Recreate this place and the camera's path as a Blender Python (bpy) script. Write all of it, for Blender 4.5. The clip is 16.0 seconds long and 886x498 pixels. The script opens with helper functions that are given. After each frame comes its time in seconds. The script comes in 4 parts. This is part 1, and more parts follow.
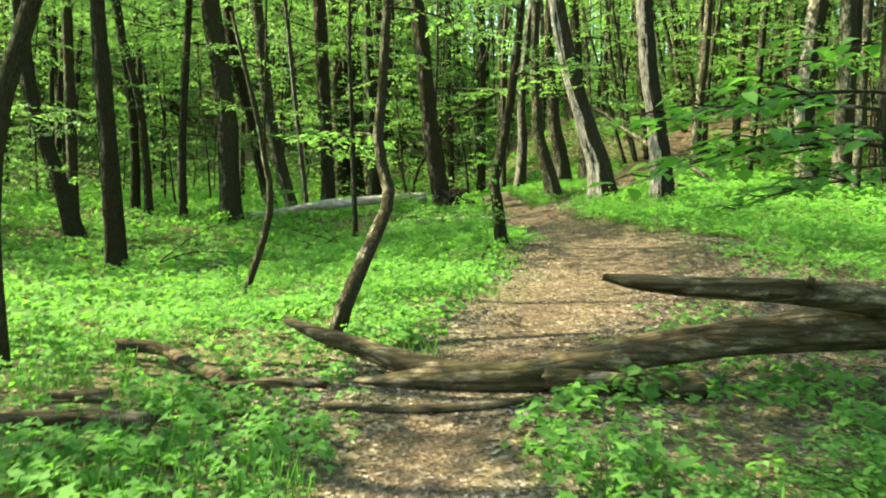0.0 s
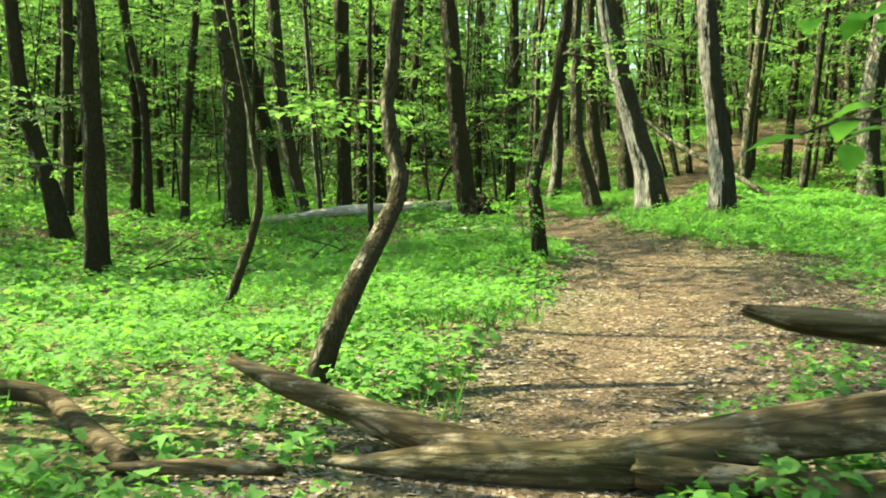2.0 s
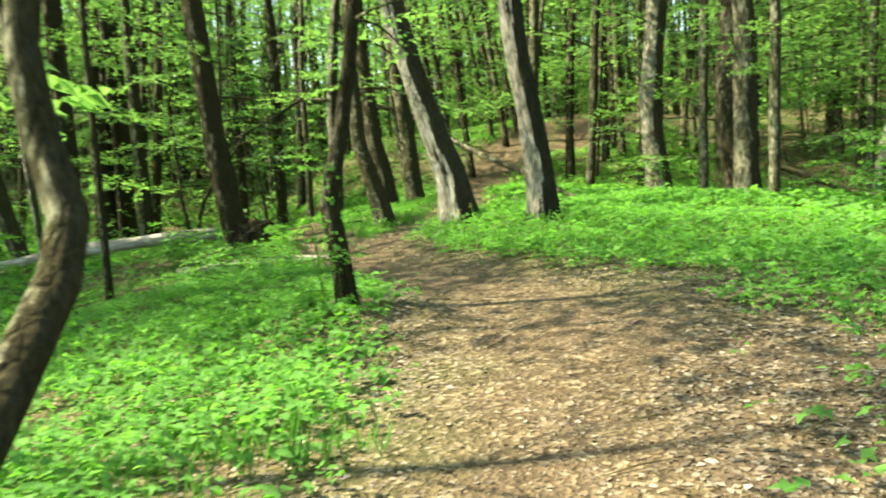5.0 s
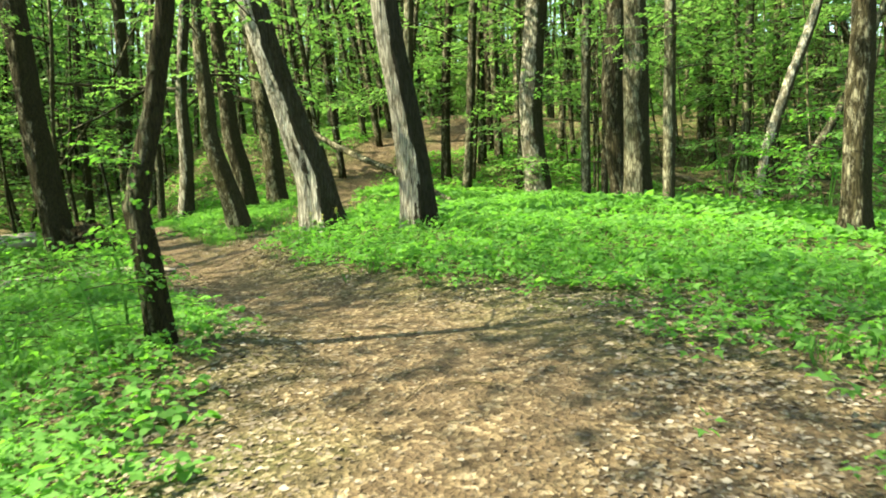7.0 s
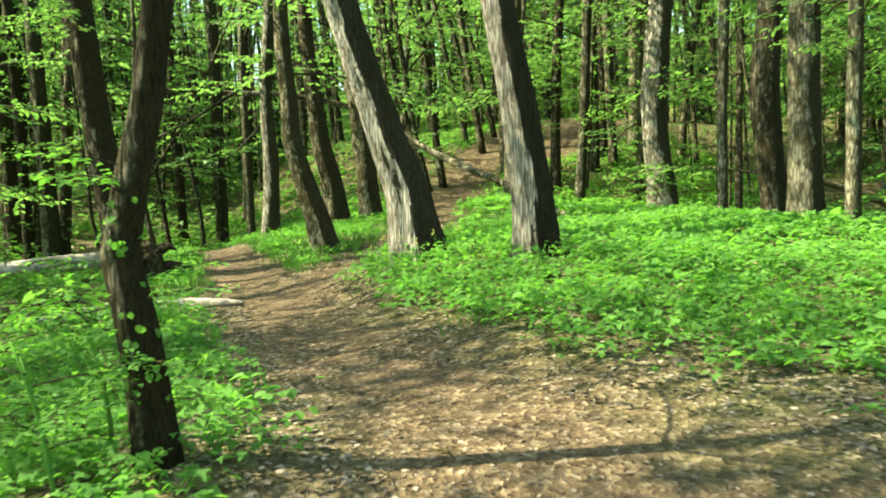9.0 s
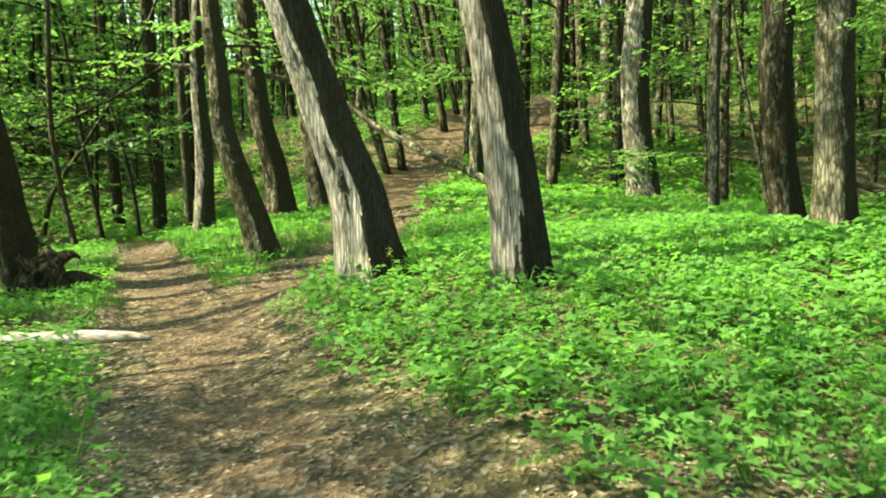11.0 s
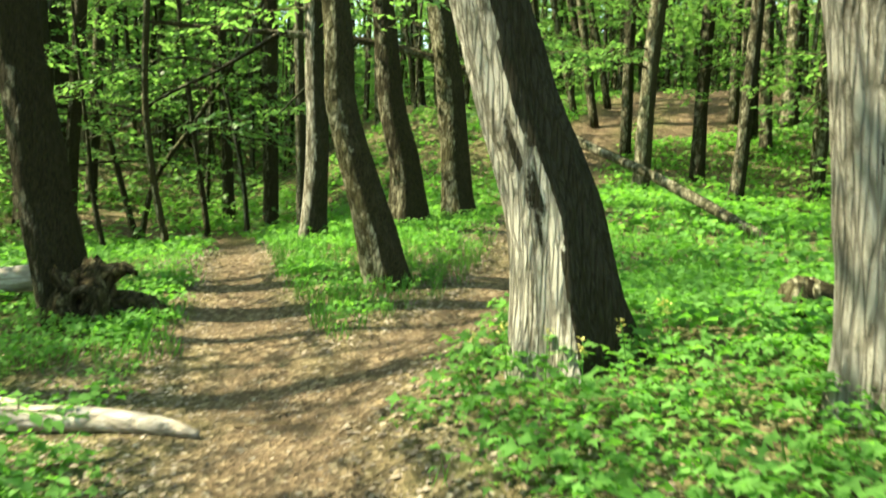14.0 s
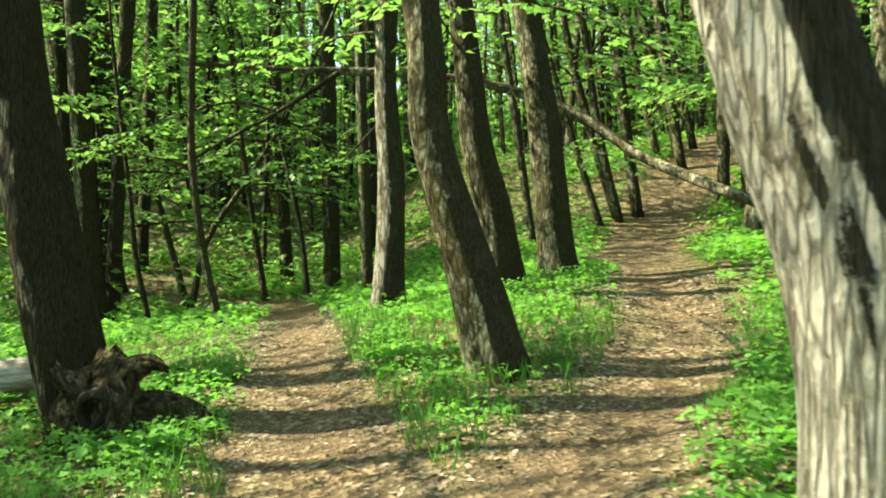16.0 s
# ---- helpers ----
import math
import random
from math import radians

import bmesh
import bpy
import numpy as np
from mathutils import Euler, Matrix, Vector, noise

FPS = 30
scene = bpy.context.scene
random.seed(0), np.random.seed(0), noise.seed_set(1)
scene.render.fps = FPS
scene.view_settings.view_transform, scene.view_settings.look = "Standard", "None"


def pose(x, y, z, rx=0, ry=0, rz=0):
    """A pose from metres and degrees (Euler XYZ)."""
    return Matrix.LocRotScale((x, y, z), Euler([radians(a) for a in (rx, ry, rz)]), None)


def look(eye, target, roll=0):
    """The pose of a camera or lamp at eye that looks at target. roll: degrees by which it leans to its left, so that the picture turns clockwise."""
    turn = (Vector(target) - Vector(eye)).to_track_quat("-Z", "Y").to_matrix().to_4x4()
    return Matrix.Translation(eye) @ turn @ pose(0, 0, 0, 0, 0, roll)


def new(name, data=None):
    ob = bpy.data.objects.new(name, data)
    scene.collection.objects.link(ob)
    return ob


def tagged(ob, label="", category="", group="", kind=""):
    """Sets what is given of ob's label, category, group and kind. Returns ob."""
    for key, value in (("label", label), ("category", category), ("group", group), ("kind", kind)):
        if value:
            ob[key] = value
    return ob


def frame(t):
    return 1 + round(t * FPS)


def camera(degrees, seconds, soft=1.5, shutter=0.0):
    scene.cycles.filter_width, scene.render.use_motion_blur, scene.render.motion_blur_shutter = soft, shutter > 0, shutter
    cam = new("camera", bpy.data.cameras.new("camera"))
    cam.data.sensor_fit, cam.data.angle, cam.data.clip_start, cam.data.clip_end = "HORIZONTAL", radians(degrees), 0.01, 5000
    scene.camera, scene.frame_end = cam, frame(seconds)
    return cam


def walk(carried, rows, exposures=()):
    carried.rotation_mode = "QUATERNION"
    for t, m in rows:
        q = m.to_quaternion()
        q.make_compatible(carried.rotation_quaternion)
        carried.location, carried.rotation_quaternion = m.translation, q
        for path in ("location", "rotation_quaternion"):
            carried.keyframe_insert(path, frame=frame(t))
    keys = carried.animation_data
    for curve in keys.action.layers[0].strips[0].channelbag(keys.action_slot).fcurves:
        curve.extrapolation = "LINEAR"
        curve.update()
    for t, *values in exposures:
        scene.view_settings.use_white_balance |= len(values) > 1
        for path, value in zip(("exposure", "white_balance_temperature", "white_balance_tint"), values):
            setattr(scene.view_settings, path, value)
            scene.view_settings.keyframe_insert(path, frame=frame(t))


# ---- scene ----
cam = camera(54.3, 16.0, soft=1.9, shutter=0.5)
PATH = [
    (0, (0.002, 0.257, 1.377), (0.001, 2.25, 1.209), 0.0),
    (0.5, (0.039, 0.851, 1.273), (0.016, 2.847, 1.163), -1.5),
    (1, (0.01, 1.404, 1.228), (0.0, 3.402, 1.124), -1.1),
    (1.5, (-0.012, 2.013, 1.19), (-0.047, 4.01, 1.085), 0.4),
    (2, (-0.039, 2.607, 1.142), (-0.096, 4.602, 1.009), 1.4),
    (2.5, (-0.085, 3.244, 1.102), (-0.168, 5.236, 0.94), 0.2),
    (3, (-0.146, 3.813, 1.096), (-0.057, 5.809, 1.015), -0.6),
    (3.5, (-0.141, 4.474, 1.085), (0.14, 6.453, 1.045), -2.5),
    (4, (-0.116, 5.094, 1.123), (0.271, 7.056, 1.103), -2.5),
    (4.5, (-0.123, 5.607, 1.18), (0.212, 7.578, 1.163), -2.5),
    (5, (-0.063, 6.087, 1.229), (0.401, 8.03, 1.12), -2.8),
    (7.5, (0.762, 8.42, 1.254), (1.511, 10.272, 1.151), -2.2),
    (8, (0.956, 9.024, 1.329), (1.632, 10.905, 1.274), -3.3),
    (8.5, (1.093, 9.587, 1.368), (1.739, 11.479, 1.304), -3.0),
    (9, (1.236, 10.225, 1.415), (1.759, 12.153, 1.322), -2.2),
    (11.5, (1.998, 12.854, 1.84), (2.625, 14.742, 1.632), -1.6),
    (12, (2.137, 13.476, 1.842), (2.751, 15.359, 1.566), -0.6),
    (12.5, (2.139, 14.142, 1.863), (2.698, 16.035, 1.54), 0.1),
    (13, (2.171, 14.786, 1.847), (2.589, 16.711, 1.498), -0.1),
    (13.5, (2.139, 15.451, 1.863), (2.463, 17.399, 1.552), 0.0),
    (14, (2.153, 16.042, 1.876), (2.506, 18.004, 1.712), 0.6),
    (14.5, (2.142, 16.596, 1.872), (2.55, 18.551, 1.769), 0.5),
    (15, (2.084, 17.148, 1.873), (2.464, 19.107, 1.735), -0.2),
    (15.5, (1.99, 17.768, 1.88), (2.272, 19.746, 1.806), -0.7),
    (16, (1.999, 18.324, 1.873), (2.227, 20.31, 1.832), -1.2),
]
EXPOSURE, KELVIN, TINT = 1.99, 7850, 2.0
walk(cam, [(t, look(eye, target, roll)) for t, eye, target, roll in PATH], exposures=[(0.0, EXPOSURE, KELVIN, TINT), (16.0, EXPOSURE, KELVIN, TINT)])

# world, sun
SUN_FROM = Vector((-0.92, 0.24, 1.2)).normalized()
world = bpy.data.worlds.new("woodland_sky")
scene.world = world
world.use_nodes = True
wt = world.node_tree
wt.nodes.clear()
sky = wt.nodes.new("ShaderNodeTexSky")
sky.sky_type, sky.sun_disc = "NISHITA", False
sky.sun_elevation = math.asin(SUN_FROM.z)
sky.sun_rotation = math.atan2(SUN_FROM.x, SUN_FROM.y)
bg = wt.nodes.new("ShaderNodeBackground")
bg.inputs["Strength"].default_value = 0.14
wo = wt.nodes.new("ShaderNodeOutputWorld")
wt.links.new(sky.outputs[0], bg.inputs[0])
wt.links.new(bg.outputs[0], wo.inputs[0])
sun_data = bpy.data.lights.new("sun", "SUN")
sun_data.energy, sun_data.angle, sun_data.color = 5.0, radians(0.53), (1.0, 0.95, 0.84)
sun = new("sun", sun_data)
sun.matrix_world = Matrix.Translation((-20, -10, 40)) @ (-SUN_FROM).to_track_quat("-Z", "Y").to_matrix().to_4x4()

# the lie of the land
KNOTS = [(-60, -0.3), (0, -0.28), (5, -0.2), (9, -0.07), (12, 0.07), (15, 0.21), (18, 0.33), (21, 0.23), (24, 0.3), (28, 0.46), (33, 0.6), (40, 0.62), (120, 0.62)]
BUMPS = [(5.4, 17, 1.7, 0.06), (6, 20.5, 2.5, 0.41), (9.5, 20.5, 3, 0.46), (12, 26, 4, 0.19), (14, 36, 5, 0.17), (-3, 13, 3, -0.23), (-7, 18, 4, -0.93), (-8, 24, 4, -0.01), (-1, 26, 2.5, 0.07), (-2, 37, 5, -0.44), (3.8, 21.5, 1.2, 0.18), (4.3, 13, 2.5, 0.18), (7, 30, 4, 0.81), (0.9, 14.6, 0.8, 0.2), (17.5, 46, 4.2, 0.75), (2.7, 26.6, 1.7, 0.19)]


def ramp(a, b, v):
    s = np.clip((v - a) / (b - a), 0.0, 1.0)
    return s * s * (3 - 2 * s)


def height(x, y):
    """Height of the woodland floor."""
    x, y = np.asarray(x, float), np.asarray(y, float)
    z = sum(np.interp(y + d, [k[0] for k in KNOTS], [k[1] for k in KNOTS]) for d in (-1.2, -0.4, 0.4, 1.2)) / 4
    for a, b, s, v in BUMPS:
        z = z + v * np.exp(-((x - a) ** 2 + (y - b) ** 2) / (2 * s * s))
    z = z + 4.0 * ramp(30, 50, y + 0.2 * (x - 8)) * ramp(0.5, 7, x)       # the bank that the path climbs
    z = z + 11.0 * ramp(40, 75, y - 0.1 * x) * ramp(8, -6, x)              # far side of the gully
    z = z + 9.0 * ramp(50, 100, y) + 8.0 * ramp(-15, -50, x) + 7.0 * ramp(22, 60, x)
    return z


# materials
def material(name):
    m = bpy.data.materials.new(name)
    m.use_nodes = True
    nt = m.node_tree
    nt.nodes.clear()
    out = nt.nodes.new("ShaderNodeOutputMaterial")
    return m, nt, out


def node(nt, kind, **values):
    n = nt.nodes.new(kind)
    for key, value in values.items():
        n.inputs[key.replace("_", " ")].default_value = value
    return n


def noise_at(nt, vector, scale, detail=4.0, rough=0.6):
    n = node(nt, "ShaderNodeTexNoise", Scale=scale, Detail=detail, Roughness=rough)
    nt.links.new(vector, n.inputs["Vector"])
    return n.outputs["Fac"]


def ramp_of(nt, fac, *stops):
    r = nt.nodes.new("ShaderNodeValToRGB")
    while len(r.color_ramp.elements) < len(stops):
        r.color_ramp.elements.new(0.5)
    for e, (at, colour) in zip(r.color_ramp.elements, stops):
        e.position, e.color = at, (*colour, 1.0)
    nt.links.new(fac, r.inputs[0])
    return r.outputs[0]


def blend(nt, fac, a, b):
    m = nt.nodes.new("ShaderNodeMix")
    m.data_type = "RGBA"
    for value, slot in ((fac, 0), (a, 6), (b, 7)):
        if isinstance(value, (tuple, float)):
            m.inputs[slot].default_value = (*value, 1.0) if isinstance(value, tuple) else value
        else:
            nt.links.new(value, m.inputs[slot])
    return m.outputs[2]


def maths(nt, op, a, b=0.0):
    n = nt.nodes.new("ShaderNodeMath")
    n.operation = op
    for i, v in enumerate((a, b)):
        if isinstance(v, (int, float)):
            n.inputs[i].default_value = v
        else:
            nt.links.new(v, n.inputs[i])
    return n.outputs[0]


def bark(name, dark, mid, pale, pale_from=0.56, furrow=14.0, moss=0.5, depth=0.02, run=(1.0, 1.0, 0.3), shade_side=0.0):
    """Woodland bark: furrows along the trunk, lichen patches, moss that thins out upwards."""
    m, nt, out = material(name)
    tc = nt.nodes.new("ShaderNodeTexCoord")
    mp = node(nt, "ShaderNodeMapping", Scale=run)
    nt.links.new(tc.outputs["Object"], mp.inputs["Vector"])
    rnd = nt.nodes.new("ShaderNodeObjectInfo")
    grain = noise_at(nt, mp.outputs[0], furrow, 6.0, 0.65)
    fine = noise_at(nt, mp.outputs[0], furrow * 4, 3.0, 0.6)
    mp2 = node(nt, "ShaderNodeMapping", Scale=tuple(v ** 0.5 for v in run))
    nt.links.new(tc.outputs["Object"], mp2.inputs["Vector"])
    patch = noise_at(nt, mp2.outputs[0], 8.0, 6.0, 0.75)
    base = ramp_of(nt, grain, (0.34, dark), (0.56, mid))
    crack = node(nt, "ShaderNodeTexVoronoi", Scale=furrow * 0.9)
    crack.feature = "DISTANCE_TO_EDGE"
    bent = nt.nodes.new("ShaderNodeVectorMath")
    bent.operation = "MULTIPLY_ADD"
    bent.inputs[1].default_value = (0.016, 0.016, 0.012)
    drift = node(nt, "ShaderNodeTexNoise", Scale=7.0, Detail=3.0)
    nt.links.new(mp.outputs[0], drift.inputs["Vector"])
    nt.links.new(drift.outputs["Color"], bent.inputs[0])
    nt.links.new(mp.outputs[0], bent.inputs[2])
    nt.links.new(bent.outputs[0], crack.inputs["Vector"])
    groove = ramp_of(nt, crack.outputs["Distance"], (0.02, (0, 0, 0)), (0.2, (1, 1, 1)))
    base = blend(nt, maths(nt, "MULTIPLY", fine, 0.35), base, dark)
    base = blend(nt, ramp_of(nt, patch, (pale_from, (0, 0, 0)), (pale_from + 0.09, (0.75, 0.75, 0.75))), base, pale)
    base = blend(nt, groove, blend(nt, 0.7, base, dark), base)
    sep = nt.nodes.new("ShaderNodeSeparateXYZ")
    nt.links.new(tc.outputs["Object"], sep.inputs[0])
    low = maths(nt, "SUBTRACT", 1.0, maths(nt, "MULTIPLY", sep.outputs[2], 0.3))
    green = maths(nt, "MULTIPLY", maths(nt, "MAXIMUM", low, 0.25), noise_at(nt, mp2.outputs[0], 2.6, 5.0, 0.65))
    base = blend(nt, ramp_of(nt, green, (0.62 - 0.25 * moss, (0, 0, 0)), (0.8 - 0.15 * moss, (0.8, 0.8, 0.8))), base, (0.034, 0.042, 0.012))
    if shade_side:
        # dark brown moss with a torn edge, plus painted shade on the sunless side
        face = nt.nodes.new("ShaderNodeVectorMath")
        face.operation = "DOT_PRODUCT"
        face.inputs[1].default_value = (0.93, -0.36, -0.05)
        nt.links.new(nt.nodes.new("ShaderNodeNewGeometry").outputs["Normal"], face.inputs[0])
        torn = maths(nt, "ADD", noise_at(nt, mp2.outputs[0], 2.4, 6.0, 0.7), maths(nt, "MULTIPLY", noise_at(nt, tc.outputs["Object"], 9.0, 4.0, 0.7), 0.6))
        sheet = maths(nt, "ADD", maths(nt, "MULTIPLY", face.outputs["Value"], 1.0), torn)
        moss_shade = ramp_of(nt, fine, (0.3, (0.012, 0.01, 0.005)), (0.7, (0.045, 0.039, 0.017)))
        base = blend(nt, ramp_of(nt, sheet, (1.1 - 0.35 * shade_side, (0, 0, 0)), (1.16 - 0.35 * shade_side, (0.95, 0.95, 0.95))), base, moss_shade)
    hue = node(nt, "ShaderNodeHueSaturation")
    nt.links.new(base, hue.inputs["Color"])
    nt.links.new(maths(nt, "ADD", maths(nt, "MULTIPLY", rnd.outputs["Random"], 0.5), 0.75), hue.inputs["Value"])
    bs = node(nt, "ShaderNodeBsdfPrincipled", Roughness=0.92)
    bs.inputs["Specular IOR Level"].default_value = 0.08
    nt.links.new(hue.outputs[0], bs.inputs["Base Color"])
    bump = node(nt, "ShaderNodeBump", Strength=0.9, Distance=depth)
    nt.links.new(maths(nt, "ADD", maths(nt, "MULTIPLY", groove, 0.45), maths(nt, "ADD", grain, maths(nt, "MULTIPLY", fine, 0.4))), bump.inputs["Height"])
    nt.links.new(bump.outputs[0], bs.inputs["Normal"])
    nt.links.new(bs.outputs[0], out.inputs[0])
    return m


def leaf(name, low, high, through_low, through_high, share=0.5, gloss=0.45):
    """Thin leaf: part of the light goes through."""
    m, nt, out = material(name)
    geo = nt.nodes.new("ShaderNodeNewGeometry")
    info = nt.nodes.new("ShaderNodeObjectInfo")
    r = maths(nt, "FRACT", maths(nt, "ADD", geo.outputs["Random Per Island"], maths(nt, "MULTIPLY", info.outputs["Random"], 0.35)))
    tc = nt.nodes.new("ShaderNodeTexCoord")
    mottle = noise_at(nt, tc.outputs["Object"], 45.0, 3.0, 0.6)
    r = maths(nt, "ADD", maths(nt, "MULTIPLY", r, 0.75), maths(nt, "MULTIPLY", maths(nt, "SUBTRACT", mottle, 0.3), 0.6))
    front = ramp_of(nt, r, (0.0, low), (1.0, high))
    behind = ramp_of(nt, r, (0.0, through_low), (1.0, through_high))
    wrinkle = node(nt, "ShaderNodeBump", Strength=0.25, Distance=0.01)
    nt.links.new(mottle, wrinkle.inputs["Height"])
    bs = node(nt, "ShaderNodeBsdfPrincipled", Roughness=gloss)
    bs.inputs["Specular IOR Level"].default_value = 0.35
    nt.links.new(front, bs.inputs["Base Color"])
    nt.links.new(wrinkle.outputs[0], bs.inputs["Normal"])
    tr = nt.nodes.new("ShaderNodeBsdfTranslucent")
    nt.links.new(behind, tr.inputs[0])
    mix = nt.nodes.new("ShaderNodeMixShader")
    mix.inputs[0].default_value = share
    nt.links.new(bs.outputs[0], mix.inputs[1])
    nt.links.new(tr.outputs[0], mix.inputs[2])
    nt.links.new(mix.outputs[0], out.inputs[0])
    return m


def litter_leaf(name):
    m, nt, out = material(name)
    geo = nt.nodes.new("ShaderNodeNewGeometry")
    c = ramp_of(nt, geo.outputs["Random Per Island"], (0.0, (0.075, 0.054, 0.034)), (0.45, (0.15, 0.12, 0.08)), (0.85, (0.245, 0.205, 0.145)), (1.0, (0.38, 0.325, 0.24)))
    bs = node(nt, "ShaderNodeBsdfPrincipled", Roughness=0.75)
    nt.links.new(c, bs.inputs["Base Color"])
    nt.links.new(bs.outputs[0], out.inputs[0])
    return m


def soil():
    """Forest floor: trodden earth where the path runs, leaf mould and low green elsewhere."""
    m, nt, out = material("forest_floor")
    tc = nt.nodes.new("ShaderNodeTexCoord")
    pos = tc.outputs["Object"]
    worn = nt.nodes.new("ShaderNodeAttribute")
    worn.attribute_name = "worn"
    big = noise_at(nt, pos, 0.9, 5.0, 0.6)
    wob = node(nt, "ShaderNodeTexNoise", Scale=18.0, Detail=3.0)
    nt.links.new(pos, wob.inputs["Vector"])
    shift = nt.nodes.new("ShaderNodeVectorMath")
    shift.operation = "MULTIPLY_ADD"
    shift.inputs[1].default_value = (0.07, 0.07, 0.07)
    nt.links.new(wob.outputs["Color"], shift.inputs[0])
    nt.links.new(pos, shift.inputs[2])
    fleck = node(nt, "ShaderNodeTexVoronoi", Scale=26.0)
    nt.links.new(shift.outputs[0], fleck.inputs["Vector"])
    grey = nt.nodes.new("ShaderNodeRGBToBW")
    nt.links.new(fleck.outputs["Color"], grey.inputs[0])
    fine = noise_at(nt, pos, 40.0, 4.0, 0.7)
    earth = ramp_of(nt, fine, (0.3, (0.066, 0.046, 0.027)), (0.75, (0.15, 0.116, 0.073)))
    earth = blend(nt, maths(nt, "MULTIPLY", big, 0.5), earth, (0.12, 0.085, 0.05))
    mould = ramp_of(nt, grey.outputs[0], (0.15, (0.05, 0.034, 0.018)), (0.5, (0.13, 0.093, 0.052)), (0.72, (0.22, 0.165, 0.095)), (0.9, (0.38, 0.31, 0.2)))
    leafy = mould
    mould = blend(nt, ramp_of(nt, noise_at(nt, pos, 2.2, 6.0, 0.7), (0.34, (0.1, 0.1, 0.1)), (0.6, (0.55, 0.55, 0.55))), mould, (0.06, 0.1, 0.024))
    earth = blend(nt, ramp_of(nt, noise_at(nt, pos, 1.6, 5.0, 0.65), (0.38, (0.25, 0.25, 0.25)), (0.6, (0.9, 0.9, 0.9))), earth, leafy)
    col = blend(nt, worn.outputs["Fac"], mould, earth)
    bs = node(nt, "ShaderNodeBsdfPrincipled", Roughness=0.95)
    bs.inputs["Specular IOR Level"].default_value = 0.12
    nt.links.new(col, bs.inputs["Base Color"])
    bump = node(nt, "ShaderNodeBump", Strength=1.0, Distance=0.03)
    nt.links.new(maths(nt, "ADD", maths(nt, "MULTIPLY", fine, 0.6), maths(nt, "ADD", fleck.outputs["Distance"], grey.outputs[0])), bump.inputs["Height"])
    nt.links.new(bump.outputs[0], bs.inputs["Normal"])
    nt.links.new(bs.outputs[0], out.inputs[0])
    return m


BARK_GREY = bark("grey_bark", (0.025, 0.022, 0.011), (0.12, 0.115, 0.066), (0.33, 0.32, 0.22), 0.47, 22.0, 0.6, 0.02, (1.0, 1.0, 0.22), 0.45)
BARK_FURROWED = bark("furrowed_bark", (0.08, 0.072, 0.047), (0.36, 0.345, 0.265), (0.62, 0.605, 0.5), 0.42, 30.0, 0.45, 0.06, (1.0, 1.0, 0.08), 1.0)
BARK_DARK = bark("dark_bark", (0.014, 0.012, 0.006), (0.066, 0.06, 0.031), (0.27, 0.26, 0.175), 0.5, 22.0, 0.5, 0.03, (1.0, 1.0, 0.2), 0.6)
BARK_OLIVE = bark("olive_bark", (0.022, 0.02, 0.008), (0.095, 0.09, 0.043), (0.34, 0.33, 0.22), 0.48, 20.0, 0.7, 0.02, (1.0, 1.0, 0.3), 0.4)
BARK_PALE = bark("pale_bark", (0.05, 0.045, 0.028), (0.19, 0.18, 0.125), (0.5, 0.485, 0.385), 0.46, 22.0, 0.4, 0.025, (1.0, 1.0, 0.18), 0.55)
DEAD_WOOD = bark("dead_wood", (0.035, 0.027, 0.012), (0.165, 0.13, 0.068), (0.4, 0.34, 0.215), 0.52, 13.0, 0.6, 0.018, (0.15, 1.0, 1.0))
BLEACHED = bark("bleached_wood", (0.26, 0.225, 0.17), (0.5, 0.46, 0.38), (0.66, 0.62, 0.54), 0.5, 12.0, 0.0, 0.015, (0.2, 1.0, 1.0))
BURR_WOOD = bark("burr_wood", (0.01, 0.008, 0.0035), (0.1, 0.083, 0.04), (0.25, 0.225, 0.13), 0.55, 11.0, 0.45, 0.05, (1.0, 1.0, 0.5))
PETAL = leaf("petal", (0.55, 0.5, 0.12), (0.7, 0.66, 0.3), (0.6, 0.55, 0.1), (0.7, 0.65, 0.2), 0.35, 0.7)
LEAF_CANOPY = leaf("canopy_leaf", (0.05, 0.13, 0.028), (0.1, 0.2, 0.045), (0.15, 0.39, 0.07), (0.28, 0.53, 0.11), 0.5)
LEAF_LOW = leaf("understory_leaf", (0.05, 0.14, 0.03), (0.105, 0.22, 0.05), (0.15, 0.39, 0.07), (0.28, 0.54, 0.105), 0.48)
LEAF_HERB = leaf("herb_leaf", (0.058, 0.18, 0.03), (0.135, 0.32, 0.065), (0.12, 0.44, 0.035), (0.27, 0.62, 0.085), 0.45, 0.8)
LEAF_GRASS = leaf("grass_blade", (0.035, 0.13, 0.02), (0.08, 0.23, 0.03), (0.1, 0.4, 0.04), (0.2, 0.5, 0.06), 0.4)
LITTER = litter_leaf("dry_leaf")
FLOOR = soil()

# ---- building helpers ----
def hashed(ix, iy, seed):
    v = np.sin(ix * 127.1 + iy * 311.7 + seed * 74.7) * 43758.5453
    return v - np.floor(v)


def patchy(x, y, scale, seed=0):
    """Smooth value noise from 0 to 1, one cell a scale wide."""
    x, y = np.asarray(x, float) / scale, np.asarray(y, float) / scale
    ix, iy = np.floor(x), np.floor(y)
    fx, fy = x - ix, y - iy
    fx, fy = fx * fx * (3 - 2 * fx), fy * fy * (3 - 2 * fy)
    a, b = hashed(ix, iy, seed), hashed(ix + 1, iy, seed)
    c, d = hashed(ix, iy + 1, seed), hashed(ix + 1, iy + 1, seed)
    return (a * (1 - fx) + b * fx) * (1 - fy) + (c * (1 - fx) + d * fx) * fy


